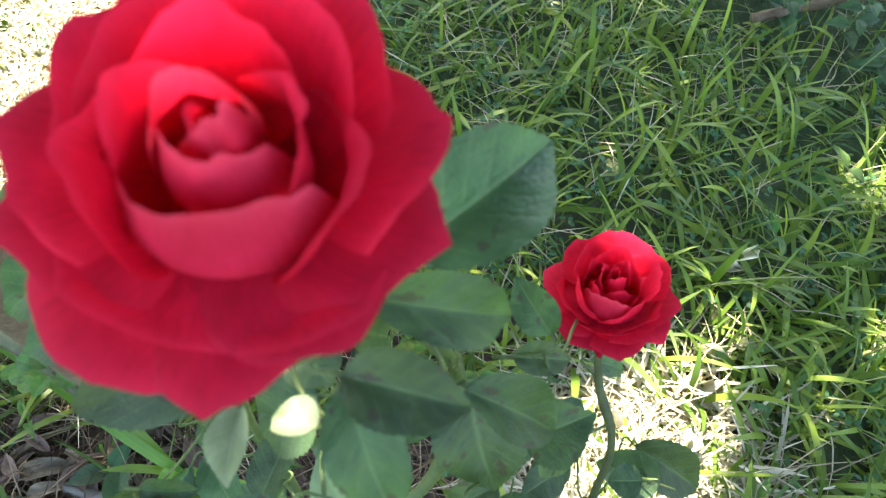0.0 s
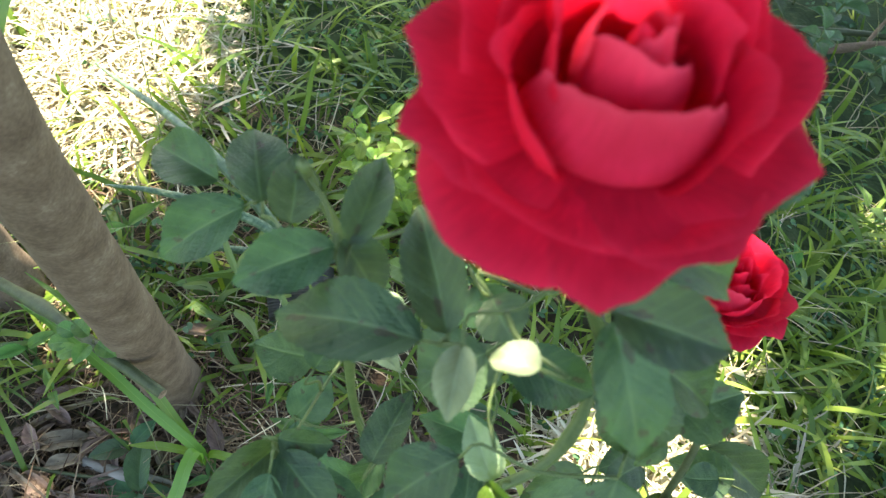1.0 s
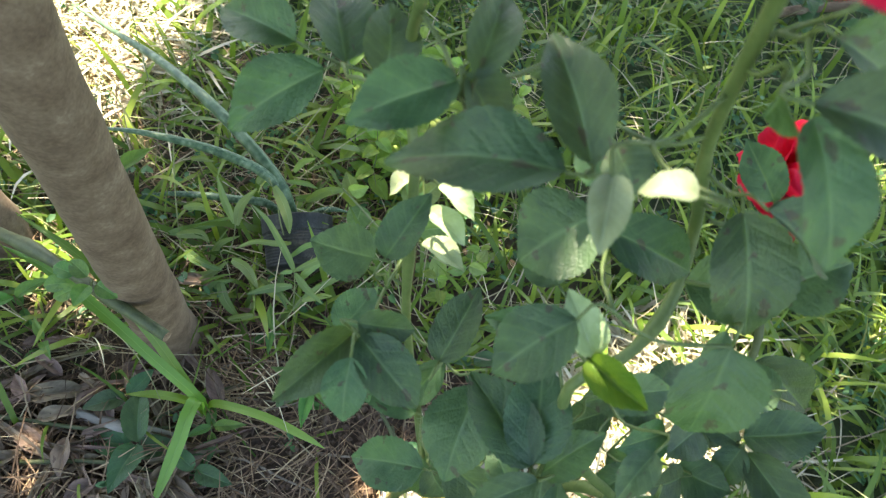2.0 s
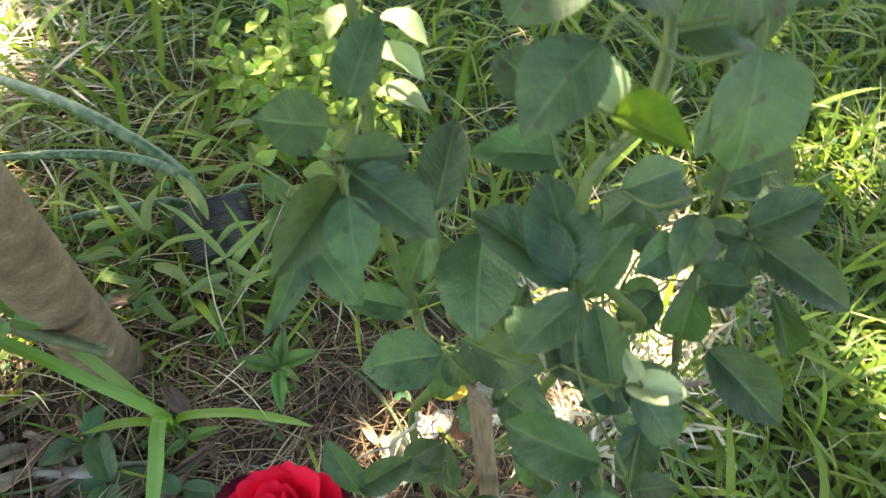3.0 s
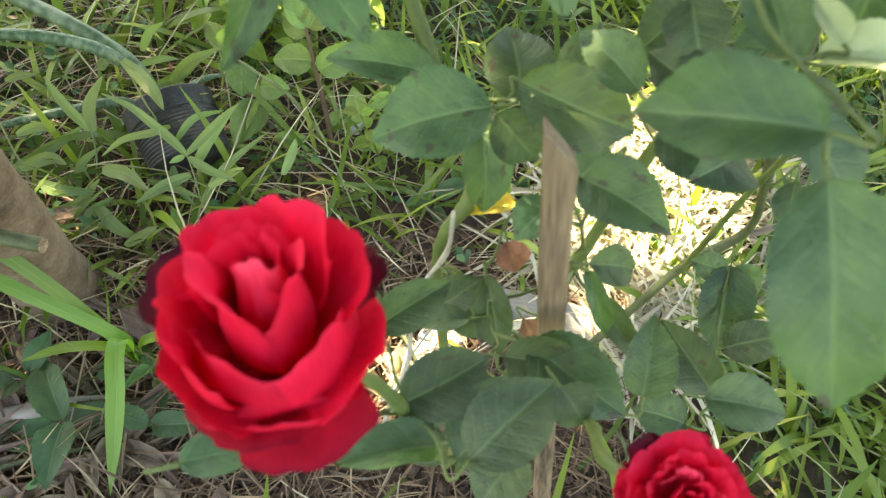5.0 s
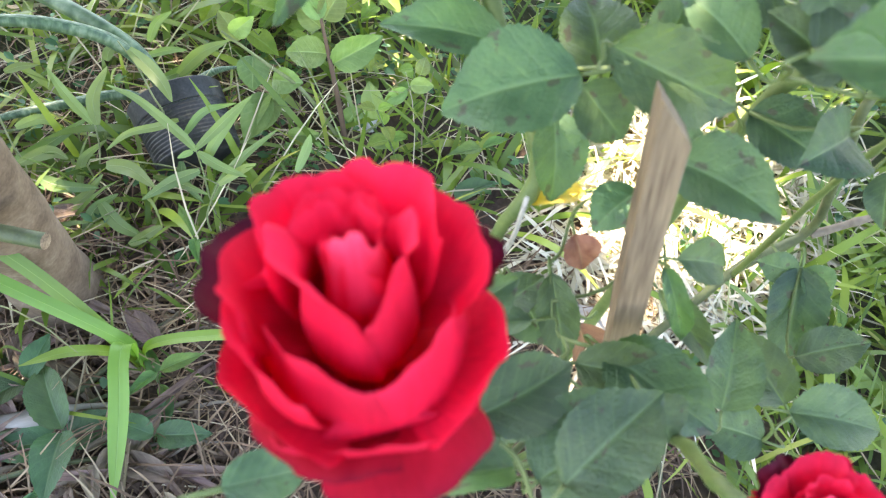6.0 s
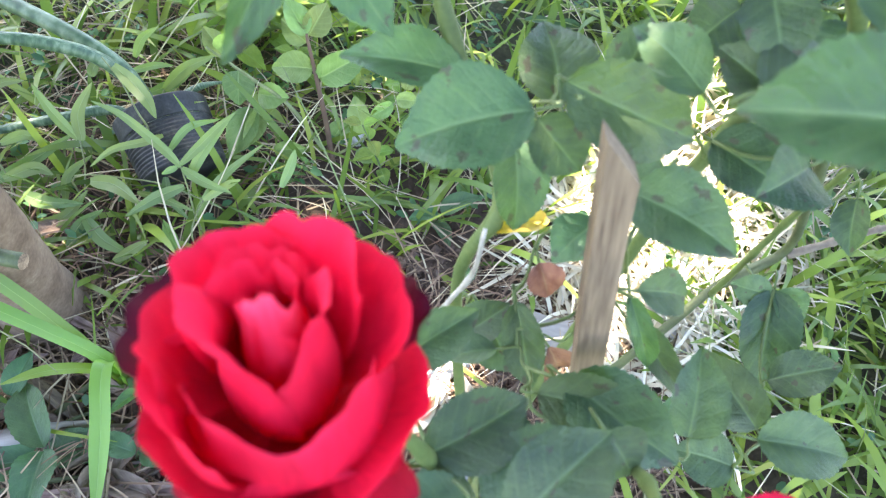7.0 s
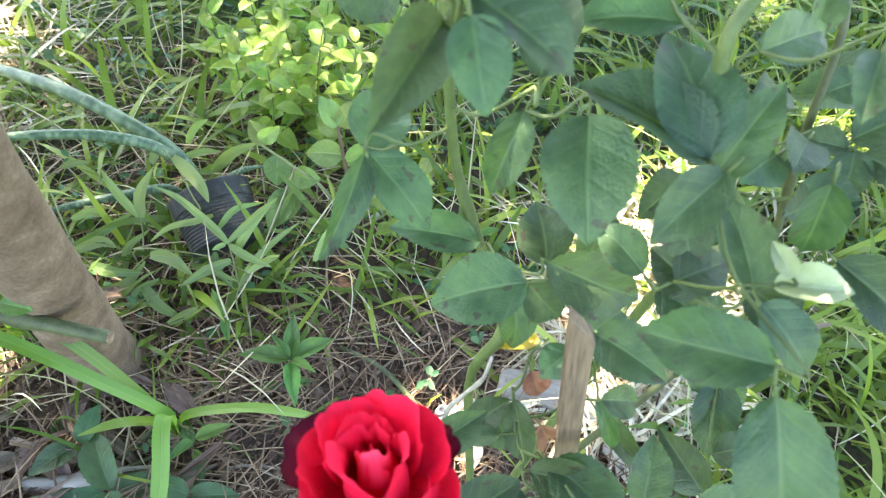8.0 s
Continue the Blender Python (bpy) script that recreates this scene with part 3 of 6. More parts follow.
def crown_mesh(count, seed):
    rnd = random.Random(seed)
    verts, faces = [], []
    while count:
        z = rnd.uniform(2.7, 3.7)
        c = Vector((rnd.uniform(-4.2, 3.4), rnd.uniform(-2.8, 5.5), z))
        if math.hypot((c.x + 0.4) / 2.6, (c.y - 1.35) / 2.9) + 0.3 * noise.noise(Vector((c.x * 0.9, c.y * 0.9, z))) > 1.0 - 0.25 * abs(z - 3.2):
            continue
        clear = False
        for g, r in GAPS + SPOTS:
            at = c - SUN * ((z - g[2]) / SUN.z)
            d = math.hypot(at.x - g[0], at.y - g[1])
            if d < r + (0.085 if g[2] > 0.4 else 0.06) + 0.015 * noise.noise(c * 5):
                clear = True
        if clear:
            continue
        count -= 1
        az, el = rnd.uniform(0, 6.28), rnd.uniform(-0.6, 0.4)
        y = Vector((math.cos(az) * math.cos(el), math.sin(az) * math.cos(el), math.sin(el)))
        x = y.cross(Vector((rnd.uniform(-0.6, 0.6), rnd.uniform(-0.6, 0.6), 1))).normalized()
        ln, w = rnd.uniform(0.09, 0.15), rnd.uniform(0.025, 0.04)
        i = len(verts)
        b = c - y * ln * 0.5
        verts += [b, b + y * ln * 0.4 + x * w, b + y * ln, b + y * ln * 0.4 - x * w]
        faces.append((i, i + 1, i + 2, i + 3))
    # sprays of leaves round the small gaps
    holes = [(Vector(g) - SUN * (g[2] / SUN.z), r) for g, r in SPOTS]
    for g, r in SPOTS:
        for k in range(180):
            w, ln = (rnd.uniform(0.014, 0.020), rnd.uniform(0.05, 0.07)) if k < 60 else (rnd.uniform(0.032, 0.040), rnd.uniform(0.10, 0.13))
            far = r * rnd.uniform(0.8, 1.2) + w + (0.0 if k < 100 else 0.03 if k < 140 else 0.07)
            a = k * 2.39996 + rnd.uniform(-0.2, 0.2)
            z = rnd.uniform(2.72, 2.86)
            c = Vector(g) + SUN * ((z - g[2]) / SUN.z) + Vector((math.cos(a), math.sin(a), 0)) * far
            y = Vector((-math.sin(a), math.cos(a), rnd.uniform(-0.25, 0.25))).normalized()
            x = Vector((math.cos(a), math.sin(a), rnd.uniform(-0.2, 0.2))).normalized()
            b = c - y * ln * 0.45
            quad = [b, b + y * ln * 0.4 + x * w, b + y * ln, b + y * ln * 0.4 - x * w]
            if any(covers(quad, h, rr * 0.9) for h, rr in holes):
                continue
            i = len(verts)
            verts += quad
            faces.append((i, i + 1, i + 2, i + 3))
    me = bpy.data.meshes.new("crown")
    me.from_pydata([tuple(v) for v in verts], [], faces)
    me.materials.append(CROWN)
    return me


part("crown", crown_mesh(24000, 31), tree, "dense green crown of many leaves with gaps")

# ---- rose bush ----
ROOT = Vector((-0.045, 0.075, 0.0))
bush = empty("rose_bush", ROOT, label="rose bush with dark green leaves and four open red roses", category="rose bush")
CANES = [
    ("green", 0.0036, [(-0.068, 0.126, 1.030), (-0.054, 0.141, 0.975), (-0.028, 0.165, 0.894), (-0.004, 0.168, 0.833), (-0.006, 0.140, 0.801), (-0.021, 0.119, 0.779), (-0.046, 0.105, 0.749), (-0.02, 0.09, 0.68), (0.030, 0.085, 0.61), (0.012, 0.102, 0.552), (-0.02, 0.09, 0.36), (-0.05, 0.07, 0.15), (-0.05, 0.075, -0.01)]),
    ("green", 0.0034, [(-0.157, 0.177, 0.942), (-0.158, 0.205, 0.885), (-0.152, 0.225, 0.82), (-0.144, 0.206, 0.785), (-0.135, 0.181, 0.690), (-0.122, 0.172, 0.61), (-0.107, 0.144, 0.560), (-0.096, 0.107, 0.517), (-0.111, 0.101, 0.451), (-0.075, 0.09, 0.2), (-0.06, 0.08, -0.01)]),
    ("dark", 0.0034, [(0.085, 0.236, 0.791), (0.089, 0.224, 0.762), (0.098, 0.207, 0.722), (0.115, 0.181, 0.680), (0.114, 0.152, 0.602), (0.126, 0.128, 0.52), (0.123, 0.120, 0.495), (0.141, 0.112, 0.436), (0.152, 0.106, 0.382), (0.114, 0.107, 0.343), (0.083, 0.100, 0.295), (0.0, 0.085, 0.12), (-0.035, 0.075, -0.01)]),
    ("green", 0.0030, [(-0.205, -0.005, 0.62), (-0.197, -0.009, 0.604), (-0.179, -0.004, 0.565), (-0.161, -0.007, 0.510), (-0.144, -0.015, 0.461), (-0.10, 0.03, 0.30), (-0.06, 0.06, 0.13), (-0.05, 0.07, -0.01)]),
    ("green", 0.0030, [(-0.090, -0.073, 0.564), (-0.098, -0.052, 0.550), (-0.080, -0.029, 0.506), (-0.066, -0.005, 0.44), (-0.045, 0.04, 0.25), (-0.04, 0.075, -0.01)]),
    ("dead", 0.0026, [(0.22, 0.09, 0.42), (0.197, 0.095, 0.408), (0.154, 0.104, 0.380)]),
    ("green", 0.0022, [(0.070, 0.07, 0.56), (0.085, 0.085, 0.48), (0.110, 0.104, 0.34)]),
]
cane_line = []
for look_of, r, pts in CANES:
    m = {"green": CANE, "dark": DARK_CANE, "dead": DEAD_WOOD}[look_of]
    part("cane", tube("cane", pts, [r * 0.75, r * 0.9, r * 1.0, r * 1.2], m, 48, 9, 0.15, (0.2, 0.36, 0.55, 0.72)), bush, {"green": "", "dark": "dark green old cane", "dead": "dry dead twig"}[look_of])
    if look_of != "dead":
        cane_line += spline(pts, 60)

LEAVES = {
    "green": [leaf_mesh("leaf", ROSE_LEAF, k, "ovate", 15, 0.10 + 0.05 * (k % 3), 0.06 + 0.05 * (k % 4), 0.038) for k in range(6)],
    "pale": [leaf_mesh("leaf", SUN_PALE_LEAF, 10 + k, "ovate", 13, 0.2, 0.12, 0.03) for k in range(6)],
    "curled": [leaf_mesh("leaf", CURLED_LEAF, 20 + k, "ovate", 11, 0.6, 0.2, 0.04) for k in range(6)],
    "brown": [leaf_mesh("leaf", BROWN_LEAF, 30 + k, "ovate", 9, 0.45, 0.35, 0.06) for k in range(6)],
    "yellow": [leaf_mesh("leaf", YELLOW_LEAF, 40 + k, "ovate", 9, 0.2, 0.15, 0.04) for k in range(6)],
}
LEAF_LABEL = {"green": "", "pale": "pale green leaf, lightened to look sunlit", "curled": "curled yellow-green leaf", "brown": "dead brown leaf", "yellow": "yellowed leaf"}


def leaflet(base, tip, normal, width, variant, look_of):
    """A leaf on the bush, and the stalk that joins it to the nearest cane."""
    ob = part("leaf", LEAVES[look_of][variant], bush, LEAF_LABEL[look_of])
    put(ob, leaf_matrix(base, tip, normal, width))
    b = Vector(base)
    near = min(cane_line, key=lambda q: (q - b - Vector((0, 0, -0.02))).length)
    if 0.004 < (near - b).length:
        mid = (near + b) * 0.5 + Vector((0, 0, -0.08 * (near - b).length))
        back = (b - Vector(tip)).normalized() * min(0.012, 0.4 * (near - b).length)
        cane_line.extend(spline([near, mid, b + back, b], 8)[1:])
        part("petiole", tube("petiole", [near, mid, b + back, b], [0.0012, 0.0009, 0.0008], CANE, 10, 5), bush)


leaflet((-0.031, 0.141, 0.998), (0.015, 0.183, 1.008), (0.12, -0.36, 0.92), 0.038, 1, 'green')
leaflet((0.046, 0.196, 0.828), (0.024, 0.218, 0.848), (-0.20, -0.50, 0.83), 0.024, 0, 'green')
leaflet((-0.040, 0.130, 0.989), (0.010, 0.140, 0.963), (0.48, -0.39, 0.79), 0.024, 1, 'green')
leaflet((-0.047, 0.108, 0.983), (-0.009, 0.100, 0.983), (0.20, -0.45, 0.87), 0.024, 5, 'green')
leaflet((-0.046, 0.106, 0.980), (-0.028, 0.070, 0.960), (0.10, -0.50, 0.86), 0.024, 3, 'green')
leaflet((-0.005, 0.138, 0.894), (0.042, 0.131, 0.866), (0.26, -0.28, 0.92), 0.029, 5, 'green')
leaflet((0.029, 0.134, 0.838), (0.056, 0.140, 0.862), (-0.30, -0.50, 0.81), 0.034, 2, 'green')
leaflet((-0.003, 0.150, 0.874), (0.016, 0.104, 0.842), (0.00, -0.55, 0.83), 0.042, 3, 'green')
leaflet((0.027, 0.188, 0.811), (0.062, 0.192, 0.803), (0.24, -0.31, 0.92), 0.020, 0, 'green')
leaflet((0.093, 0.225, 0.724), (0.121, 0.225, 0.714), (0.34, -0.18, 0.93), 0.019, 2, 'green')
leaflet((0.150, 0.199, 0.622), (0.209, 0.173, 0.597), (0.15, -0.48, 0.87), 0.041, 5, 'green')
leaflet((0.054, 0.166, 0.799), (0.070, 0.162, 0.797), (0.09, -0.16, 0.99), 0.016, 1, 'green')
leaflet((0.074, 0.173, 0.715), (0.061, 0.150, 0.700), (-0.02, -0.52, 0.86), 0.019, 5, 'green')
leaflet((-0.047, 0.128, 0.973), (-0.034, 0.137, 0.946), (0.91, -0.20, 0.38), 0.024, 4, 'green')
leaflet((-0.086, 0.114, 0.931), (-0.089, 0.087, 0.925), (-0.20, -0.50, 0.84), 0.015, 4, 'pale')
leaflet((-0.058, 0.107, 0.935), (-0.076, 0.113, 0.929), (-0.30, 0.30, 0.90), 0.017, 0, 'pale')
leaflet((-0.101, 0.116, 0.926), (-0.168, 0.131, 0.908), (-0.29, -0.23, 0.93), 0.032, 3, 'green')
leaflet((-0.092, 0.119, 0.928), (-0.110, 0.165, 0.944), (-0.15, -0.39, 0.91), 0.024, 4, 'green')
leaflet((-0.134, 0.154, 0.924), (-0.126, 0.192, 0.937), (0.08, -0.35, 0.93), 0.019, 4, 'green')
leaflet((-0.138, 0.155, 0.925), (-0.118, 0.140, 0.905), (0.47, -0.39, 0.79), 0.023, 2, 'green')
leaflet((-0.211, 0.218, 0.864), (-0.253, 0.239, 0.863), (-0.19, -0.33, 0.92), 0.029, 2, 'green')
leaflet((-0.186, 0.205, 0.869), (-0.197, 0.244, 0.882), (0.20, -0.23, 0.95), 0.031, 2, 'green')
leaflet((-0.196, 0.208, 0.859), (-0.241, 0.187, 0.830), (-0.24, -0.54, 0.81), 0.031, 4, 'green')
leaflet((-0.140, 0.153, 0.923), (-0.179, 0.136, 0.911), (-0.06, -0.50, 0.86), 0.025, 4, 'green')
leaflet((-0.167, 0.186, 0.883), (-0.169, 0.214, 0.901), (0.20, -0.50, 0.84), 0.025, 4, 'green')
leaflet((-0.000, 0.099, 0.844), (-0.001, 0.069, 0.800), (-0.02, -0.82, 0.57), 0.048, 1, 'green')
leaflet((-0.076, 0.094, 0.860), (-0.106, 0.076, 0.835), (-0.44, -0.39, 0.81), 0.030, 4, 'green')
leaflet((-0.093, 0.188, 0.914), (-0.108, 0.177, 0.908), (-0.02, -0.55, 0.83), 0.017, 2, 'green')
leaflet((-0.073, 0.151, 0.904), (-0.060, 0.136, 0.895), (0.11, -0.43, 0.90), 0.025, 1, 'green')
leaflet((-0.078, 0.164, 0.889), (-0.067, 0.147, 0.880), (0.15, -0.43, 0.90), 0.026, 4, 'green')
leaflet((-0.165, 0.118, 0.765), (-0.200, 0.078, 0.759), (0.16, -0.29, 0.94), 0.025, 5, 'green')
leaflet((-0.165, 0.096, 0.784), (-0.165, 0.068, 0.768), (-0.09, -0.50, 0.86), 0.022, 1, 'green')
leaflet((-0.162, 0.107, 0.785), (-0.128, 0.080, 0.769), (0.15, -0.36, 0.92), 0.028, 4, 'green')
leaflet((-0.164, 0.113, 0.788), (-0.135, 0.113, 0.786), (0.05, -0.63, 0.77), 0.021, 5, 'green')
leaflet((-0.160, 0.188, 0.722), (-0.198, 0.185, 0.738), (0.05, -0.50, 0.86), 0.036, 0, 'green')
leaflet((-0.154, 0.161, 0.772), (-0.137, 0.186, 0.802), (-0.41, -0.58, 0.71), 0.024, 1, 'green')
leaflet((-0.068, 0.142, 0.866), (-0.097, 0.129, 0.841), (-0.49, -0.41, 0.77), 0.042, 4, 'green')
leaflet((-0.055, 0.150, 0.846), (-0.004, 0.141, 0.837), (0.10, -0.41, 0.91), 0.031, 3, 'green')
leaflet((0.002, 0.151, 0.805), (0.050, 0.151, 0.813), (-0.15, -0.42, 0.89), 0.039, 1, 'green')
leaflet((-0.054, 0.098, 0.817), (-0.069, 0.122, 0.834), (0.08, -0.56, 0.82), 0.019, 0, 'pale')
leaflet((-0.056, 0.097, 0.816), (-0.031, 0.074, 0.820), (-0.42, -0.32, 0.85), 0.018, 4, 'curled')
leaflet((-0.048, 0.174, 0.745), (-0.066, 0.199, 0.756), (-0.15, -0.50, 0.86), 0.033, 4, 'green')
leaflet((-0.037, 0.142, 0.729), (-0.089, 0.156, 0.728), (-0.10, -0.33, 0.94), 0.026, 1, 'green')
leaflet((-0.106, 0.142, 0.684), (-0.124, 0.122, 0.645), (-0.38, -0.74, 0.56), 0.022, 1, 'green')
leaflet((-0.114, 0.125, 0.722), (-0.098, 0.163, 0.749), (-0.35, -0.42, 0.83), 0.027, 1, 'green')
leaflet((-0.057, 0.072, 0.718), (-0.059, 0.123, 0.747), (-0.28, -0.48, 0.83), 0.038, 3, 'green')
leaflet((-0.057, 0.071, 0.718), (-0.095, 0.121, 0.725), (-0.08, -0.20, 0.98), 0.036, 5, 'green')
leaflet((0.167, 0.171, 0.620), (0.120, 0.186, 0.617), (-0.14, -0.23, 0.96), 0.037, 5, 'green')
leaflet((0.131, 0.137, 0.621), (0.182, 0.140, 0.648), (-0.44, -0.29, 0.85), 0.036, 4, 'green')
leaflet((0.132, 0.125, 0.621), (0.179, 0.063, 0.620), (-0.37, -0.29, 0.88), 0.035, 1, 'green')
leaflet((0.123, 0.086, 0.622), (0.151, 0.049, 0.572), (-0.18, -0.84, 0.51), 0.021, 5, 'green')
leaflet((0.129, 0.132, 0.618), (0.096, 0.149, 0.617), (-0.21, -0.38, 0.90), 0.019, 4, 'green')
leaflet((0.128, 0.128, 0.621), (0.112, 0.101, 0.609), (-0.35, -0.21, 0.91), 0.026, 3, 'green')
leaflet((-0.046, 0.073, 0.702), (-0.022, 0.087, 0.741), (-0.61, -0.55, 0.57), 0.025, 0, 'green')
leaflet((-0.085, 0.121, 0.698), (-0.101, 0.067, 0.678), (-0.26, -0.26, 0.93), 0.044, 1, 'green')
leaflet((0.147, 0.168, 0.641), (0.123, 0.168, 0.634), (-0.25, -0.33, 0.91), 0.026, 0, 'green')
leaflet((-0.053, 0.063, 0.719), (-0.089, 0.047, 0.701), (-0.26, -0.40, 0.88), 0.024, 4, 'green')
leaflet((-0.018, 0.111, 0.736), (0.022, 0.118, 0.739), (0.02, -0.51, 0.86), 0.025, 0, 'green')
leaflet((-0.006, 0.071, 0.769), (-0.024, 0.048, 0.761), (-0.21, -0.15, 0.97), 0.019, 1, 'green')
leaflet((-0.030, 0.089, 0.651), (-0.031, 0.064, 0.638), (-0.37, -0.43, 0.82), 0.027, 1, 'green')
leaflet((-0.002, 0.053, 0.629), (0.021, 0.023, 0.620), (-0.27, -0.48, 0.84), 0.031, 2, 'green')
leaflet((-0.042, 0.080, 0.610), (-0.060, 0.110, 0.621), (-0.26, -0.47, 0.85), 0.024, 1, 'green')
leaflet((-0.042, 0.060, 0.633), (-0.011, 0.063, 0.643), (-0.31, -0.14, 0.94), 0.028, 3, 'green')
leaflet((-0.025, 0.054, 0.623), (-0.044, 0.082, 0.633), (-0.28, -0.48, 0.83), 0.028, 5, 'green')
leaflet((0.052, 0.051, 0.635), (0.084, -0.002, 0.626), (-0.32, -0.35, 0.88), 0.034, 5, 'green')
leaflet((-0.181, 0.160, 0.647), (-0.211, 0.119, 0.617), (0.23, -0.69, 0.69), 0.019, 0, 'green')
leaflet((-0.175, 0.172, 0.633), (-0.148, 0.130, 0.618), (0.02, -0.33, 0.95), 0.030, 3, 'green')
leaflet((-0.177, 0.174, 0.634), (-0.155, 0.206, 0.646), (0.04, -0.38, 0.93), 0.034, 4, 'green')
leaflet((-0.110, 0.143, 0.569), (-0.162, 0.162, 0.576), (-0.03, -0.42, 0.91), 0.025, 1, 'green')
leaflet((-0.104, 0.093, 0.600), (-0.156, 0.099, 0.586), (-0.30, -0.36, 0.88), 0.039, 4, 'green')
leaflet((-0.073, 0.120, 0.567), (-0.071, 0.155, 0.586), (-0.22, -0.46, 0.86), 0.035, 1, 'green')
leaflet((-0.056, 0.109, 0.577), (-0.035, 0.129, 0.604), (-0.25, -0.68, 0.68), 0.027, 2, 'green')
leaflet((-0.092, 0.118, 0.550), (-0.095, 0.087, 0.521), (-0.11, -0.67, 0.74), 0.027, 2, 'green')
leaflet((-0.065, -0.014, 0.700), (-0.103, 0.019, 0.685), (-0.51, -0.20, 0.84), 0.029, 2, 'green')
leaflet((-0.065, -0.023, 0.691), (-0.072, -0.080, 0.658), (-0.43, -0.40, 0.81), 0.037, 3, 'green')
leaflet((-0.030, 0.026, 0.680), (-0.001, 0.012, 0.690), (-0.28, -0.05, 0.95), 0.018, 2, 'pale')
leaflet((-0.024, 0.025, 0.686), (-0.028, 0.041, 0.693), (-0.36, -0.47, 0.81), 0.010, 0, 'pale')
leaflet((-0.035, 0.029, 0.674), (-0.032, 0.073, 0.687), (-0.30, -0.25, 0.92), 0.024, 4, 'green')
leaflet((0.032, 0.072, 0.681), (0.035, 0.057, 0.634), (-0.51, -0.83, 0.23), 0.028, 1, 'green')
leaflet((-0.002, 0.038, 0.632), (0.021, 0.000, 0.618), (-0.01, -0.35, 0.94), 0.029, 3, 'green')
leaflet((-0.166, 0.042, 0.510), (-0.184, 0.071, 0.543), (-0.01, -0.75, 0.66), 0.023, 0, 'green')
leaflet((-0.166, 0.043, 0.511), (-0.127, 0.051, 0.526), (-0.24, -0.45, 0.86), 0.023, 2, 'green')
leaflet((-0.168, -0.003, 0.530), (-0.124, 0.006, 0.536), (-0.06, -0.32, 0.94), 0.030, 4, 'green')
leaflet((-0.150, -0.038, 0.550), (-0.112, -0.022, 0.569), (-0.33, -0.30, 0.89), 0.032, 0, 'green')
leaflet((-0.157, -0.023, 0.523), (-0.199, -0.020, 0.535), (0.28, 0.16, 0.95), 0.023, 5, 'green')
leaflet((-0.090, 0.020, 0.497), (-0.059, -0.028, 0.502), (-0.31, -0.10, 0.94), 0.038, 1, 'green')
leaflet((-0.024, -0.011, 0.454), (-0.012, 0.021, 0.486), (-0.36, -0.59, 0.73), 0.031, 5, 'green')
leaflet((-0.110, 0.051, 0.475), (-0.136, 0.056, 0.471), (-0.15, 0.09, 0.98), 0.016, 1, 'green')
leaflet((-0.096, 0.068, 0.488), (-0.095, 0.032, 0.458), (-0.39, -0.60, 0.70), 0.021, 0, 'green')
leaflet((-0.047, 0.051, 0.504), (-0.038, 0.017, 0.477), (-0.19, -0.64, 0.75), 0.012, 3, 'green')
leaflet((-0.090, 0.100, 0.606), (-0.038, 0.073, 0.590), (-0.25, -0.69, 0.68), 0.036, 4, 'green')
leaflet((-0.063, 0.067, 0.570), (-0.041, 0.028, 0.581), (-0.48, -0.03, 0.88), 0.033, 2, 'green')
leaflet((-0.001, 0.096, 0.554), (0.022, 0.062, 0.555), (-0.39, -0.27, 0.88), 0.033, 1, 'green')
leaflet((-0.071, 0.069, 0.549), (-0.093, 0.061, 0.538), (-0.40, -0.15, 0.91), 0.022, 1, 'green')
leaflet((-0.061, 0.039, 0.536), (-0.033, 0.033, 0.530), (0.07, -0.48, 0.87), 0.021, 2, 'green')
leaflet((-0.098, 0.098, 0.589), (-0.081, 0.079, 0.573), (-0.16, -0.72, 0.68), 0.025, 1, 'green')
leaflet((-0.104, 0.020, 0.491), (-0.064, -0.004, 0.500), (-0.39, -0.33, 0.86), 0.028, 5, 'green')
leaflet((-0.150, -0.030, 0.523), (-0.107, -0.016, 0.544), (-0.43, 0.03, 0.90), 0.040, 1, 'green')
leaflet((-0.108, 0.006, 0.483), (-0.156, 0.005, 0.478), (-0.10, 0.14, 0.99), 0.029, 3, 'green')
leaflet((-0.107, 0.074, 0.467), (-0.097, 0.044, 0.454), (-0.31, -0.48, 0.82), 0.028, 4, 'green')
leaflet((-0.123, 0.068, 0.460), (-0.097, 0.071, 0.480), (-0.55, -0.31, 0.77), 0.023, 4, 'green')
leaflet((0.095, 0.066, 0.421), (0.075, 0.018, 0.388), (-0.36, -0.41, 0.84), 0.039, 1, 'green')
leaflet((0.050, -0.008, 0.400), (0.029, 0.040, 0.420), (-0.40, -0.50, 0.76), 0.032, 5, 'green')
leaflet((0.068, 0.016, 0.407), (0.099, 0.006, 0.433), (-0.66, -0.18, 0.73), 0.028, 0, 'green')
leaflet((0.014, -0.026, 0.417), (-0.014, -0.009, 0.418), (-0.18, -0.37, 0.91), 0.030, 1, 'green')
leaflet((0.013, -0.021, 0.451), (0.053, -0.044, 0.460), (-0.29, -0.12, 0.95), 0.033, 2, 'green')
leaflet((0.092, 0.064, 0.419), (0.070, 0.077, 0.420), (-0.28, -0.51, 0.82), 0.021, 0, 'green')
leaflet((0.095, 0.064, 0.420), (0.111, 0.044, 0.413), (-0.29, -0.49, 0.82), 0.023, 5, 'green')
leaflet((0.087, 0.067, 0.521), (0.077, 0.044, 0.505), (-0.78, -0.06, 0.62), 0.018, 4, 'green')
leaflet((-0.039, 0.052, 0.476), (-0.015, 0.003, 0.456), (-0.17, -0.44, 0.88), 0.017, 0, 'green')
leaflet((-0.145, -0.003, 0.477), (-0.166, -0.012, 0.476), (-0.04, 0.03, 1.00), 0.030, 2, 'green')
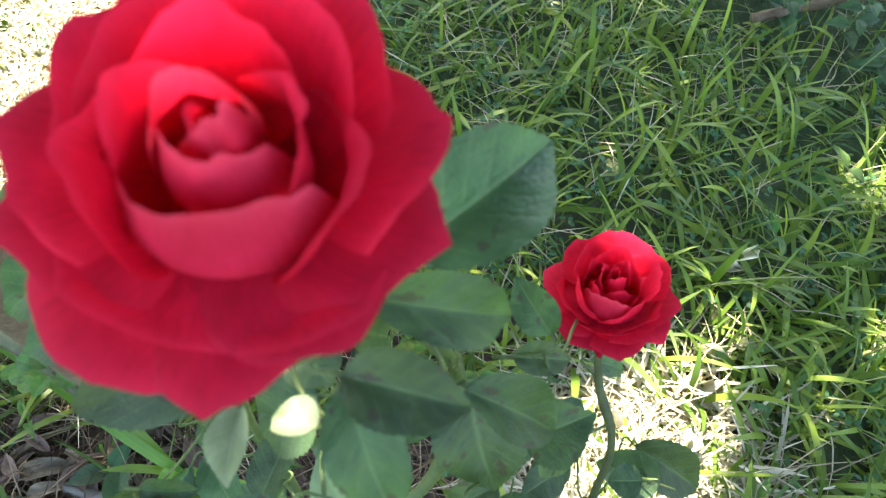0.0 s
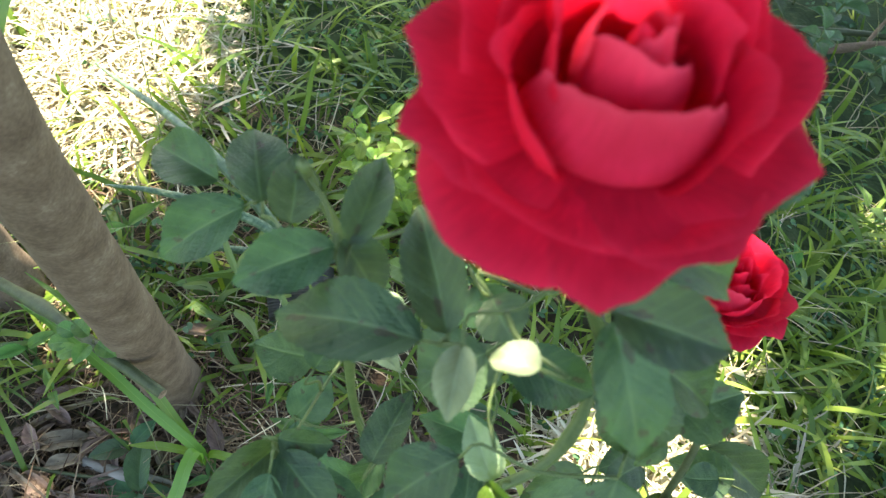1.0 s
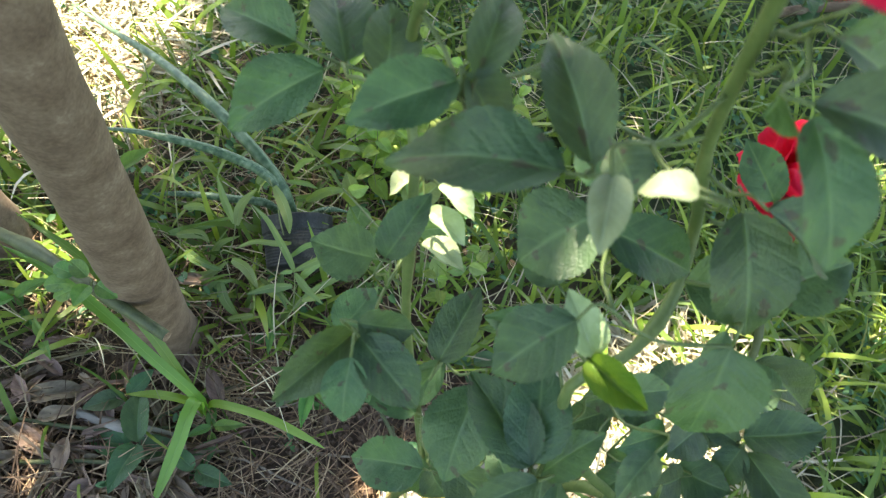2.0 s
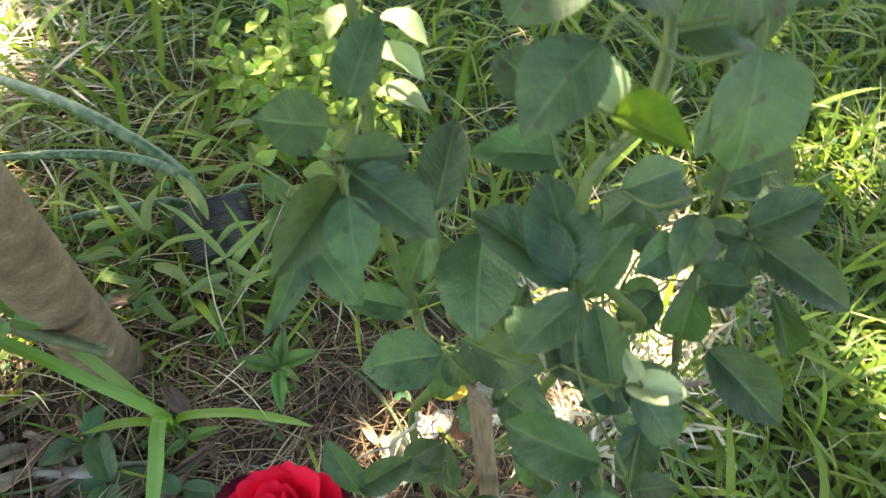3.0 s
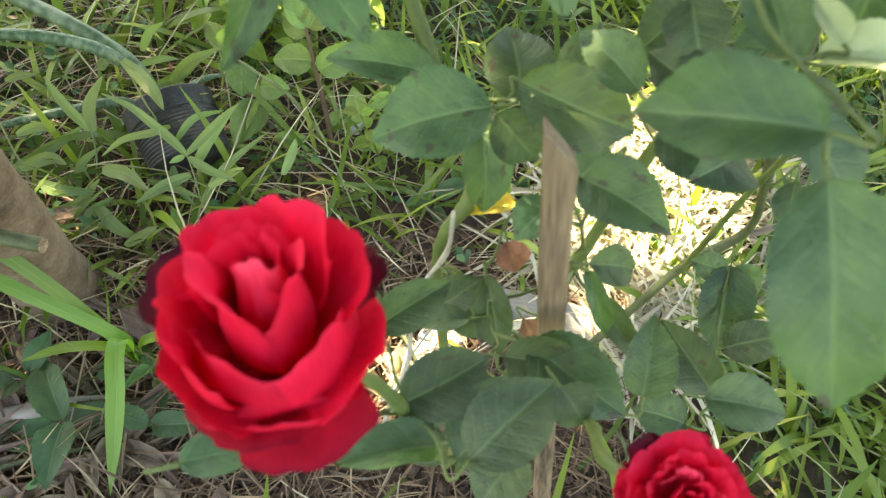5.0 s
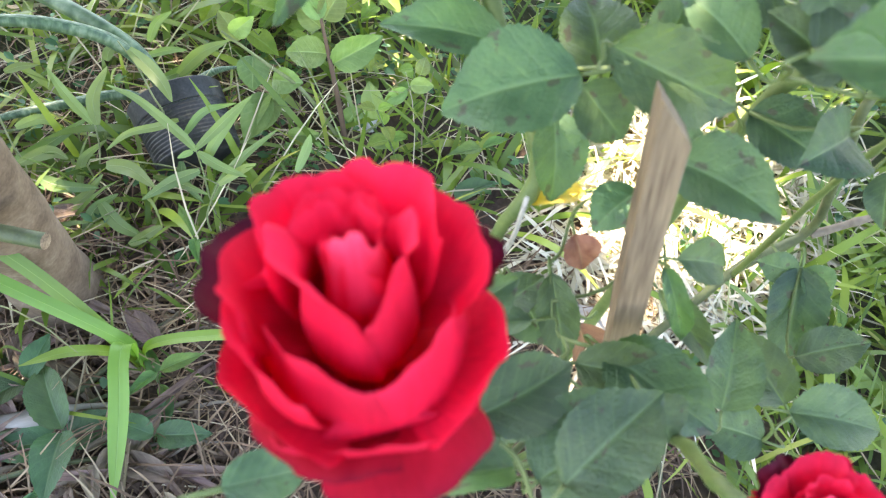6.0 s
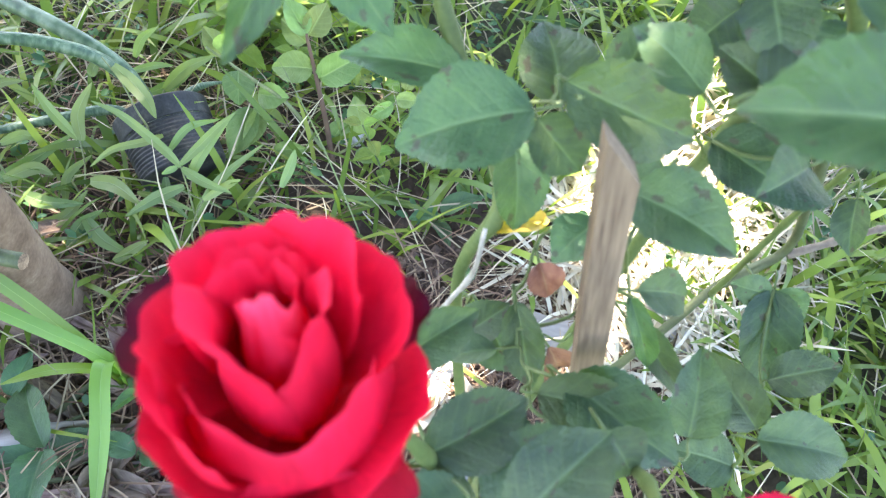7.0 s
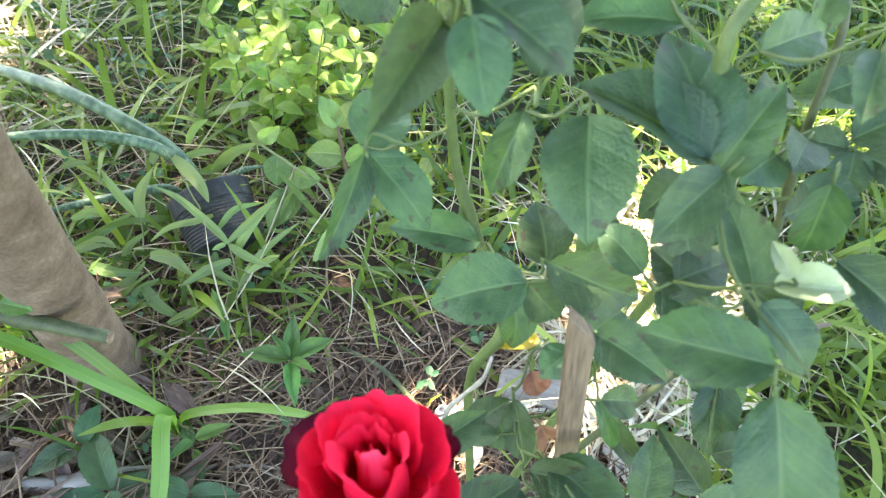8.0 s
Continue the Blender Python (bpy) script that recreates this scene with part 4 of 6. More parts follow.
leaflet((-0.089, -0.009, 0.511), (-0.081, -0.028, 0.503), (-0.04, -0.41, 0.91), 0.025, 2, 'green')
leaflet((-0.114, -0.028, 0.493), (-0.140, -0.045, 0.487), (-0.26, 0.04, 0.96), 0.032, 2, 'green')
leaflet((0.040, 0.125, 0.581), (0.068, 0.109, 0.581), (-0.28, -0.52, 0.81), 0.031, 5, 'green')
# leaves in the lightened colour, clustered where the sun falls
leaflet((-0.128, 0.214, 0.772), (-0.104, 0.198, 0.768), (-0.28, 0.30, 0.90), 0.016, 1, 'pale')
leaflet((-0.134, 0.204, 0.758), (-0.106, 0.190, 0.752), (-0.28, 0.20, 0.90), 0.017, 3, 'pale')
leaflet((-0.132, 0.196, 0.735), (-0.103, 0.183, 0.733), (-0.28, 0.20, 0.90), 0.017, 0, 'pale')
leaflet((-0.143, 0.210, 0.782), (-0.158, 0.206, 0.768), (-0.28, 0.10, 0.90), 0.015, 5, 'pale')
leaflet((-0.082, 0.080, 0.500), (-0.080, 0.064, 0.491), (-0.26, -0.47, 0.84), 0.019, 4, 'brown')
leaflet((-0.073, 0.096, 0.511), (-0.101, 0.102, 0.506), (-0.18, -0.06, 0.98), 0.015, 4, 'yellow')
leaflet((-0.054, 0.072, 0.402), (-0.041, 0.057, 0.376), (-0.05, -0.88, 0.48), 0.029, 0, 'brown')
leaflet((0.022, 0.019, 0.373), (0.013, 0.025, 0.374), (-0.17, -0.35, 0.92), 0.018, 3, 'green')
leaflet((-0.258, -0.008, 0.546), (-0.229, -0.007, 0.544), (0.07, -0.03, 1.00), 0.018, 3, 'green')
leaflet((0.062, 0.150, 0.622), (0.030, 0.138, 0.632), (-0.25, -0.50, 0.83), 0.030, 2, 'green')
leaflet((0.092, 0.136, 0.630), (0.064, 0.112, 0.636), (-0.30, -0.45, 0.84), 0.032, 4, 'green')
leaflet((0.084, 0.105, 0.610), (0.052, 0.090, 0.624), (-0.25, -0.55, 0.80), 0.030, 0, 'green')
leaflet((0.086, 0.172, 0.640), (0.060, 0.150, 0.652), (-0.10, -0.45, 0.88), 0.028, 3, 'green')
leaflet((-0.036, 0.082, 0.560), (-0.072, 0.064, 0.570), (-0.30, -0.45, 0.84), 0.030, 1, 'green')
leaflet((0.020, 0.062, 0.572), (-0.016, 0.048, 0.580), (-0.25, -0.50, 0.83), 0.031, 5, 'green')
leaflet((0.038, 0.156, 0.654), (0.000, 0.138, 0.646), (-0.27, -0.50, 0.83), 0.032, 2, 'green')
leaflet((0.068, 0.131, 0.626), (0.030, 0.113, 0.634), (-0.03, -0.50, 0.83), 0.031, 4, 'green')
leaflet((0.054, 0.108, 0.603), (0.024, 0.090, 0.587), (-0.33, -0.50, 0.83), 0.028, 3, 'green')
leaflet((0.128, 0.157, 0.598), (0.088, 0.139, 0.602), (-0.26, -0.50, 0.83), 0.030, 5, 'green')
leaflet((0.106, 0.197, 0.576), (0.076, 0.179, 0.592), (-0.19, -0.50, 0.83), 0.034, 3, 'green')
leaflet((0.047, 0.164, 0.568), (0.009, 0.146, 0.560), (-0.21, -0.50, 0.83), 0.034, 1, 'green')
leaflet((0.086, 0.115, 0.600), (0.120, 0.097, 0.612), (-0.13, -0.50, 0.83), 0.034, 4, 'green')

# ---- roses ----
def petal_mesh(rnd, look_of, belly, rim, half, roll=0.3, point=0.0, side=0.0, spiral=0.0, wave=1.0, scale=1.0):
    """One petal about the z axis, facing +x. belly, rim: radius and height in millimetres of its fullest part and of its rim; half: half
    its spread in degrees; roll: how far the rim turns out; point: how pointed its tip is; side: how far its margins hang."""
    rows, cols = 19, 21
    off = Vector((rnd.uniform(0, 50), rnd.uniform(0, 50), rnd.uniform(0, 50)))
    p0, p1, p2 = Vector((2.5, 0.0)), Vector(belly), Vector(rim)
    prof, at = [], p0.copy()
    fine = 60
    prev = p0
    for k in range(fine + 1):
        v = k / fine
        q = p0 * (1 - v) ** 2 + p1 * 2 * v * (1 - v) + p2 * v * v
        d = q - prev
        prev = q
        if v > 0.76 and roll:
            w = -roll * ((v - 0.76) / 0.24) ** 1.5
            d = Vector((d.x * math.cos(w) - d.y * math.sin(w), d.x * math.sin(w) + d.y * math.cos(w)))
        at = at + d
        prof.append(at.copy())
    fall, sharp = 0.10 + 0.55 * point, 2.8 - 5.3 * min(point, 0.38)
    grid = []
    for j in range(rows):
        v = j / (rows - 1)
        row = []
        for c in range(cols):
            u = c / (cols - 1) * 2 - 1
            e = v * (1 - fall * abs(u) ** sharp * v ** 2)
            e = min(1.0, max(0.0, e + 0.050 * wave * v ** 4 * noise.noise(off + Vector((u * 3.4, 0, 0))) - 0.035 * wave * v ** 6 * max(0.0, noise.noise(off + Vector((u * 11, 3, 0))))))
            i = min(int(e * fine), fine - 1)
            q = prof[i].lerp(prof[i + 1], e * fine - i)
            t = (prof[i + 1] - prof[i]).normalized()
            n = Vector((t.y, -t.x))
            bumpy = wave * (2.0 * noise.noise(off + Vector((u * 1.6, v * 1.2, 7))) * v + 1.4 * noise.noise(off + Vector((u * 4.2, v * 2.2, 9))) * v ** 2)
            q = q + n * bumpy
            r = max(q.x + spiral * u, 0.5)
            z = q.y - side * abs(u) ** 2.2 * v ** 1.6
            ang = radians(half) * u * (0.62 + 0.38 * min(1.0, v * 2.2)) * (1 - 0.10 * v ** 3)
            row.append((r * math.cos(ang) * 0.001 * scale, r * math.sin(ang) * 0.001 * scale, z * 0.001 * scale))
        grid.append(row)
    return sheet("petal", grid, looks[look_of])


# "deep" is the red petal darkened to imitate shade
looks = {"red": PETAL, "pink": PETAL_PINK, "deep": PETAL_SHADED, "dark": PETAL_DARK}


def rose(centre, axis, scale, seed, petals, label, turn=0.0, wave=1.0):
    """A rose on the bush. petals: azimuth in degrees, then what petal_mesh takes."""
    rnd = random.Random(seed)
    z = Vector(axis).normalized()
    x = (Vector((1, 0, 0)) - z * z.x).normalized()
    at = Matrix.Translation(Vector(centre) - z * 0.020 * scale) @ Matrix((x, z.cross(x), z)).transposed().to_4x4() @ Matrix.Rotation(radians(turn), 4, "Z")
    bm = bmesh.new()
    bmesh.ops.create_uvsphere(bm, u_segments=14, v_segments=10, radius=0.0058 * scale)
    bmesh.ops.scale(bm, vec=(1, 1, 1.3), verts=bm.verts)
    bmesh.ops.translate(bm, vec=(0, 0, -0.005 * scale), verts=bm.verts)
    me = bpy.data.meshes.new("rose_flower")
    bm.to_mesh(me)
    bm.free()
    me.materials.append(SEPAL)
    flower = part("rose_flower", smooth(me), bush, label)
    put(flower, at)

    def add(nm, me2, m4, lb=""):
        ob = tagged(new(nm, me2), lb)
        ob.parent = flower
        ob.matrix_basis = m4

    for k in range(5):
        sp = leaf_mesh("sepal", SEPAL, seed * 7 + k, "lance", 0, 0.3, 0.5, 0.05)
        add("sepal", sp, Matrix.Rotation(k * 1.2566 + 0.3, 4, "Z") @ Matrix.Translation((0, 0.004 * scale, -0.004 * scale)) @ Matrix.Rotation(radians(-35), 4, "X") @ Matrix.Diagonal((0.008 * scale, 0.027 * scale, 0.027 * scale, 1)))
    for az, look_of, belly, rim, half, *rest in petals:
        pm = petal_mesh(rnd, look_of, belly, rim, half, *(rest + [0.3, 0.0, 0.0, 0.0][len(rest):]), wave, scale)
        add("petal", pm, Matrix.Rotation(radians(az), 4, "Z"), {"dark": "withered dark purple petal", "deep": "red outer petal, darkened as if shaded", "pink": "pink-red inner petal"}.get(look_of, ""))
    return flower


# azimuth, look, belly, rim, half spread, roll, point, side, spiral
BIG = [(200, "red", (32, 4), (55, 6), 48, 0.3, 0.46, 6), (232, "red", (32, -1), (55, -3), 50, 0.3, 0.24, 4), (270, "red", (32, 0), (54, -3), 52, 0.3, 0.46, 5), (308, "red", (30, 1), (50, 2), 48, 0.3, 0.34, 4), (344, "red", (32, 4), (53, 7), 50, 0.3, 0.46, 6),
       (15, "red", (32, 8), (51, 15), 48, 0.3, 0.44, 5), (62, "red", (30, 8), (49, 22), 50, 0.3, 0.30, 3), (104, "red", (30, 8), (48, 24), 50, 0.3, 0.24, 3), (140, "red", (30, 8), (48, 20), 48, 0.3, 0.34, 4), (174, "red", (32, 6), (54, 13), 48, 0.3, 0.38, 5),
       (222, "red", (36, -4), (43, 8), 66, 0.9, 0.38, 5, 2.0), (318, "red", (36, -4), (45, 8), 66, 0.9, 0.38, 5, -2.0), (66, "red", (27, 4), (34, 31), 58, 0.5, 0.24, 0), (126, "red", (27, 4), (35, 29), 58, 0.6, 0.26, 0),
       (184, "red", (36, -4), (24, 25), 62, 1.6, 0.24, 0, 3.0), (356, "red", (36, -4), (25, 24), 60, 1.6, 0.24, 0, -3.0), (94, "red", (23, 5), (24, 36), 62, 0.4, 0.26, 0, 1.5),
       (268, "pink", (42, -4), (14.5, 27), 78, 1.0, 0.08, 0, 1.0), (158, "red", (28, 3), (13, 33), 66, 1.5, 0.24, 0, 3.0), (22, "red", (28, 3), (13, 32), 64, 1.4, 0.22, 0, -3.0),
       (262, "pink", (24, 4), (6, 34), 100, 0.5, 0.18, 0, 2.0), (112, "pink", (19, 7), (6, 35), 100, 0.5, 0.18, 0, 1.6), (330, "pink", (14, 10), (3.5, 35), 120, 0.35, 0.14, 0, 1.2), (210, "red", (9, 10), (1.6, 34), 160, 0.1, 0.10, 0, 0.6)]
FULL = [(184, "red", (28, 4), (48, 6), 50, 0.5, 0.38, 5), (222, "red", (28, 0), (47, -3), 50, 0.5, 0.34, 5), (256, "red", (28, -2), (45, -6), 48, 0.4, 0.30, 4), (298, "red", (28, -2), (47, -6), 50, 0.4, 0.36, 5), (336, "red", (28, 2), (48, 2), 50, 0.5, 0.38, 5),
        (10, "red", (28, 4), (46, 8), 48, 0.5, 0.34, 4), (56, "red", (28, 6), (41, 18), 50, 0.5, 0.26, 2), (98, "red", (28, 8), (38, 25), 52, 0.3, 0.12, 0), (142, "red", (28, 6), (44, 16), 50, 0.5, 0.34, 3), (285, "deep", (22, -6), (34, -24), 16, 0.2, 0.3, 3),
        (205, "red", (34, -4), (33, 12), 58, 1.2, 0.38, 3, 2.0), (246, "red", (36, -7), (32, 5), 58, 1.1, 0.34, 3, 2.0), (305, "red", (35, -6), (33, 6), 58, 1.1, 0.38, 3, -2.0), (345, "red", (34, -4), (33, 13), 58, 1.2, 0.34, 3, -2.0), (40, "red", (24, 5), (29, 26), 56, 0.6, 0.28), (135, "red", (24, 5), (30, 25), 56, 0.7, 0.30),
        (214, "red", (34, -4), (19, 21), 58, 1.4, 0.36, 0, 3.0), (330, "red", (34, -4), (20, 20), 60, 1.4, 0.36, 0, -3.0), (270, "pink", (38, -8), (13, 20), 62, 1.2, 0.10, 0, 1.0), (95, "red", (19, 6), (18, 29), 62, 0.5, 0.24, 0, 1.6),
        (165, "red", (26, 1), (13, 26), 62, 1.4, 0.38, 0, 2.6), (15, "red", (26, 1), (13, 25), 62, 1.4, 0.38, 0, -2.6), (236, "red", (26, -1), (10, 23), 64, 1.3, 0.36, 0, 2.6), (302, "red", (24, 0), (9, 24), 66, 1.3, 0.36, 0, 2.6),
        (70, "red", (17, 5), (9, 28), 70, 0.9, 0.34, 0, 2.0), (180, "red", (15, 6), (6, 27), 80, 0.8, 0.30, 0, 2.0), (310, "red", (12, 7), (4, 27), 96, 0.6, 0.26, 0, 1.6), (90, "red", (8, 8), (1.4, 27), 150, 0.2, 0.1, 0, 0.6)]
HALF_OPEN = [(140, "dark", (28, 8), (44, 21), 40, 0.3, 0.16, 2), (22, "dark", (28, 8), (37, 19), 24, 0.3, 0.16, 2), (284, "deep", (28, -4), (38, -16), 44, 0.3, 0.14, 4), (238, "deep", (30, -2), (36, -5), 44, 0.5, 0.16, 4),
             (202, "red", (36, -3), (33, 9), 56, 1.0, 0.18, 3, 2.0), (342, "red", (36, -3), (33, 8), 56, 1.0, 0.20, 3, -2.0), (36, "red", (27, 6), (31, 27), 56, 0.8, 0.12), (96, "red", (26, 7), (27, 33), 58, 0.7, 0.10), (152, "red", (27, 6), (31, 26), 54, 0.8, 0.12), (268, "red", (38, -9), (31, 2), 58, 0.9, 0.20, 3),
             (188, "red", (36, -4), (24, 22), 62, 1.4, 0.18, 0, 3.0), (226, "red", (40, -9), (18, 20), 78, 1.0, 0.24, 6, 2.5), (320, "red", (40, -9), (18, 19), 78, 1.0, 0.24, 6, -2.5), (58, "red", (24, 7), (22, 38), 60, 1.0, 0.12, 0, 2.0), (124, "red", (24, 7), (21, 39), 58, 1.1, 0.12, 0, -2.0),
             (196, "red", (23, 1), (8.5, 41), 88, 1.3, 0.10, 11, 3.0), (346, "red", (22, 1), (8.5, 40), 88, 1.1, 0.12, 11, -3.0), (92, "red", (19, 8), (13, 37), 72, 0.9, 0.10, 0, 2.0),
             (264, "pink", (15, 5), (3.6, 41), 108, 0.35, 0.14, 0, 1.6), (130, "red", (16, 10), (7, 39), 86, 0.7, 0.18, 0, 1.6), (45, "red", (15, 10), (5.5, 39), 88, 0.6, 0.22, 0, 1.6), (210, "red", (11, 12), (3.2, 38), 110, 0.3, 0.18, 0, 1.2), (330, "red", (8, 12), (1.3, 38), 160, 0.1, 0.1, 0, 0.6)]
FADED = [(az, "red", (30, 2), (46 + 3 * math.sin(az), 10 + 8 * math.sin(radians(az))), 30, 0.8, 0.1, 3) for az in (205, 250, 290, 335, 12, 62, 150)] + [(108, "dark", (30, 4), (46, 20), 26, 0.6, 0.2, 3), (228, "dark", (30, 0), (47, 4), 22, 0.6, 0.2, 3)] \
    + [(az, "red", (27, 1), (35 + 3 * math.cos(az), 20 + 5 * math.sin(radians(az))), 40, 1.3, 0.06, 0, 2.0) for az in (226, 280, 330, 20, 75, 125, 178)] + [(az, "red", (24, 2), (24 + 2 * math.sin(az), 26), 44, 1.4, 0.1, 0, 2.0) for az in (250, 310, 10, 70, 130, 190)] \
    + [(az, "pink", (19, 4), (15, 28), 52, 1.2, 0.15, 0, 2.0) for az in (200, 320, 80)] + [(az, "red", (14, 6), (9, 28), 66, 0.9, 0.15, 0, 2.0) for az in (140, 260, 20)] + [(60, "red", (10, 8), (4, 27), 100, 0.4, 0.1, 0, 1.5), (200, "red", (8, 8), (2, 26), 150, 0.2, 0.1, 0, 1.2)]
rose((-0.069, 0.124, 1.067), (-0.036, -0.165, 0.976), 0.96, 1, BIG, "large open velvety red rose with a pink heart")
rose((0.086, 0.239, 0.818), (-0.05, 0.22, 1.0), 0.90, 2, FULL, "open red rose with pointed outer petals", -26)
rose((-0.214, 0.000, 0.649), (-0.10, 0.34, 1.0), 0.96, 3, HALF_OPEN, "half-open red rose with withered purple outer petals", -10, 1.5)
rose((-0.083, -0.080, 0.575), (-0.05, -0.1, 1.0), 0.62, 4, FADED, "fading red rose with spotted, ragged petals", 0, 2.0)

# ---- stake ----
def stake():
    bm = bmesh.new()
    n = 26
    for k in range(n):
        v = k / (n - 1)
        z = -0.05 + v * 0.685
        w, d = 0.0069 * (1.0 + 0.10 * noise.noise(Vector((0, 0, z * 9)))), 0.0055
        for dx, dy in ((-w, -d), (w, -d * 0.9), (w * 0.95, d), (-w, d * 0.95)):
            slope = 0.012 * (dx / w) if k == n - 1 else 0.0
            bm.verts.new((dx + 0.001 * noise.noise(Vector((z * 20, dx * 90, 1))), dy + 0.0008 * noise.noise(Vector((z * 25, dy * 90, 5))), z - slope))
    bm.verts.ensure_lookup_table()
    for k in range(n - 1):
        for a in range(4):
            b2 = (a + 1) % 4
            bm.faces.new([bm.verts[i] for i in (k * 4 + a, k * 4 + b2, k * 4 + 4 + b2, k * 4 + 4 + a)])
    bm.faces.new(bm.verts[0:4][::-1])
    bm.faces.new(bm.verts[-4:])
    bmesh.ops.bevel(bm, geom=[e for e in bm.edges if abs((e.verts[0].co - e.verts[1].co).normalized().z) > 0.9], offset=0.0009, segments=1, affect="EDGES")
    me = bpy.data.meshes.new("wooden_stake")
    bm.to_mesh(me)
    bm.free()
    me.materials.append(STAKE_WOOD)
    ob = new("wooden_stake", me)
    foot, head = Vector((0.016, -0.026, 0.0)), Vector((-0.0925, 0.052, 0.616))
    z = (head - foot).normalized()
    x = Vector((0.95, -0.30, 0.0))
    x = (x - z * x.dot(z)).normalized()
    ob.matrix_world = Matrix.Translation(foot) @ Matrix((x, z.cross(x), z)).transposed().to_4x4()
    return tagged(ob, "split brown wooden stake with a slanted top, driven into the soil", "stake")


stake()

# ---- potted plant ----
def lathe(name, prof, m, n=40):
    verts, faces = [], []
    for r, z in prof:
        for a in range(n):
            w = 6.28319 * a / n
            verts.append((r * math.cos(w), r * math.sin(w), z))
    for k in range(len(prof) - 1):
        for a in range(n):
            b2 = (a + 1) % n
            faces.append((k * n + a, k * n + b2, (k + 1) * n + b2, (k + 1) * n + a))
    me = bpy.data.meshes.new(name)
    me.from_pydata(verts, [], faces)
    me.materials.append(m)
    return smooth(me)


POT = Vector((-0.2705, 0.5346, 0.0404))
prof = [(0.0, 0.0), (0.049, 0.0), (0.0515, 0.002)]
for k in range(57):
    v = k / 56
    prof.append((0.0525 + 0.003 * v + 0.0007 * math.sin(k * 3.1416 / 2.5), 0.003 + 0.054 * v))
tilt = Vector((-0.1955, 0.9122, 0.3601)).to_track_quat("Z", "Y").to_matrix().to_4x4()
pot = empty("plant_pot", POT, label="black ribbed plastic nursery pot tipped over in the grass", category="plant pot")
put(part("body", lathe("body", prof + [(0.0555, 0.0575), (0.054, 0.056), (0.047, 0.006), (0.0, 0.005)], PLASTIC), pot), Matrix.Translation(POT) @ tilt)
put(part("rim", lathe("rim", [(0.0556, 0.0578), (0.0572, 0.058), (0.0578, 0.060), (0.0585, 0.081), (0.0592, 0.083), (0.058, 0.0845), (0.0565, 0.083), (0.0553, 0.058)], PLASTIC), pot), Matrix.Translation(POT) @ tilt)
snake = empty("snake_plant", (-0.30, 0.63, 0.0), label="grey-green banded snake plant leaning over in the grass", category="plant")
for pts, r in (([(-0.275, 0.600, -0.01), (-0.295, 0.612, 0.09), (-0.330, 0.645, 0.145), (-0.44, 0.741, 0.165), (-0.554, 0.841, 0.14), (-0.654, 0.917, 0.11), (-0.78, 1.02, 0.06)], 0.0095),
               ([(-0.285, 0.625, -0.01), (-0.305, 0.625, 0.10), (-0.338, 0.632, 0.155), (-0.393, 0.636, 0.185), (-0.45, 0.641, 0.195), (-0.53, 0.648, 0.195), (-0.60, 0.655, 0.18)], 0.0078),
               ([(-0.31, 0.64, -0.01), (-0.339, 0.643, 0.053), (-0.403, 0.643, 0.055), (-0.485, 0.645, 0.045), (-0.55, 0.635, 0.04)], 0.0068),
               ([(-0.275, 0.618, -0.01), (-0.266, 0.619, 0.065), (-0.253, 0.623, 0.085), (-0.23, 0.623, 0.098), (-0.203, 0.616, 0.107)], 0.0055)):
    part("leaf", tube("leaf", pts, [r * 0.9, r, r, r * 0.75, r * 0.2], SNAKE, 44, 12, 0.05), snake)

# ---- branch with a cut end, sprig ----
branch = empty("cut_branch", (-0.9, 0.56, 0.0), label="green-grey branch sawn off at its end, with a leafy sprig", category="branch")
part("branch", tube("branch", [(-0.9, 0.56, -0.02), (-0.76, 0.50, 0.12), (-0.603, 0.421, 0.212), (-0.495, 0.362, 0.238), (-0.392, 0.307, 0.248)], [0.012, 0.009, 0.0085, 0.0078, 0.0072], DARK_CANE, 30, 12, 0.08, (0.5, 0.8)), branch)
me = lathe("cut_face", [(0.0, 0.0006), (0.0055, 0.0006), (0.0072, 0.0)], STAKE_WOOD, 12)
put(part("cut_face", me, branch, "pale cut end"), Matrix.Translation((-0.392, 0.307, 0.248)) @ Vector((0.103, -0.055, 0.010)).to_track_quat("Z", "Y").to_matrix().to_4x4())
SPRIG = [leaf_mesh("leaf", WEED_LEAF, 60 + k, "ovate", 0, 0.15, 0.1, 0.02) for k in range(3)]
hub = Vector((-0.490, 0.357, 0.272))
for k, (dx, dy, dz) in enumerate(((-0.022, 0.014, 0.006), (0.012, 0.022, 0.008), (0.020, -0.010, 0.0), (-0.006, -0.022, 0.004), (-0.060, -0.03, -0.02), (-0.075, 0.02, 0.0), (-0.10, -0.015, -0.02))):
    b = hub + Vector((dx, dy, dz)) * 0.3
    put(part("leaf", SPRIG[k % 3], branch), leaf_matrix(b, b + Vector((dx, dy, dz)).normalized() * 0.031, (0.1 * dx, -0.35, 1), 0.022))
part("sprig_stem", tube("sprig_stem", [(-0.50, 0.364, 0.240), (-0.498, 0.363, 0.252), hub], [0.0014, 0.001], CANE, 8, 6), branch)

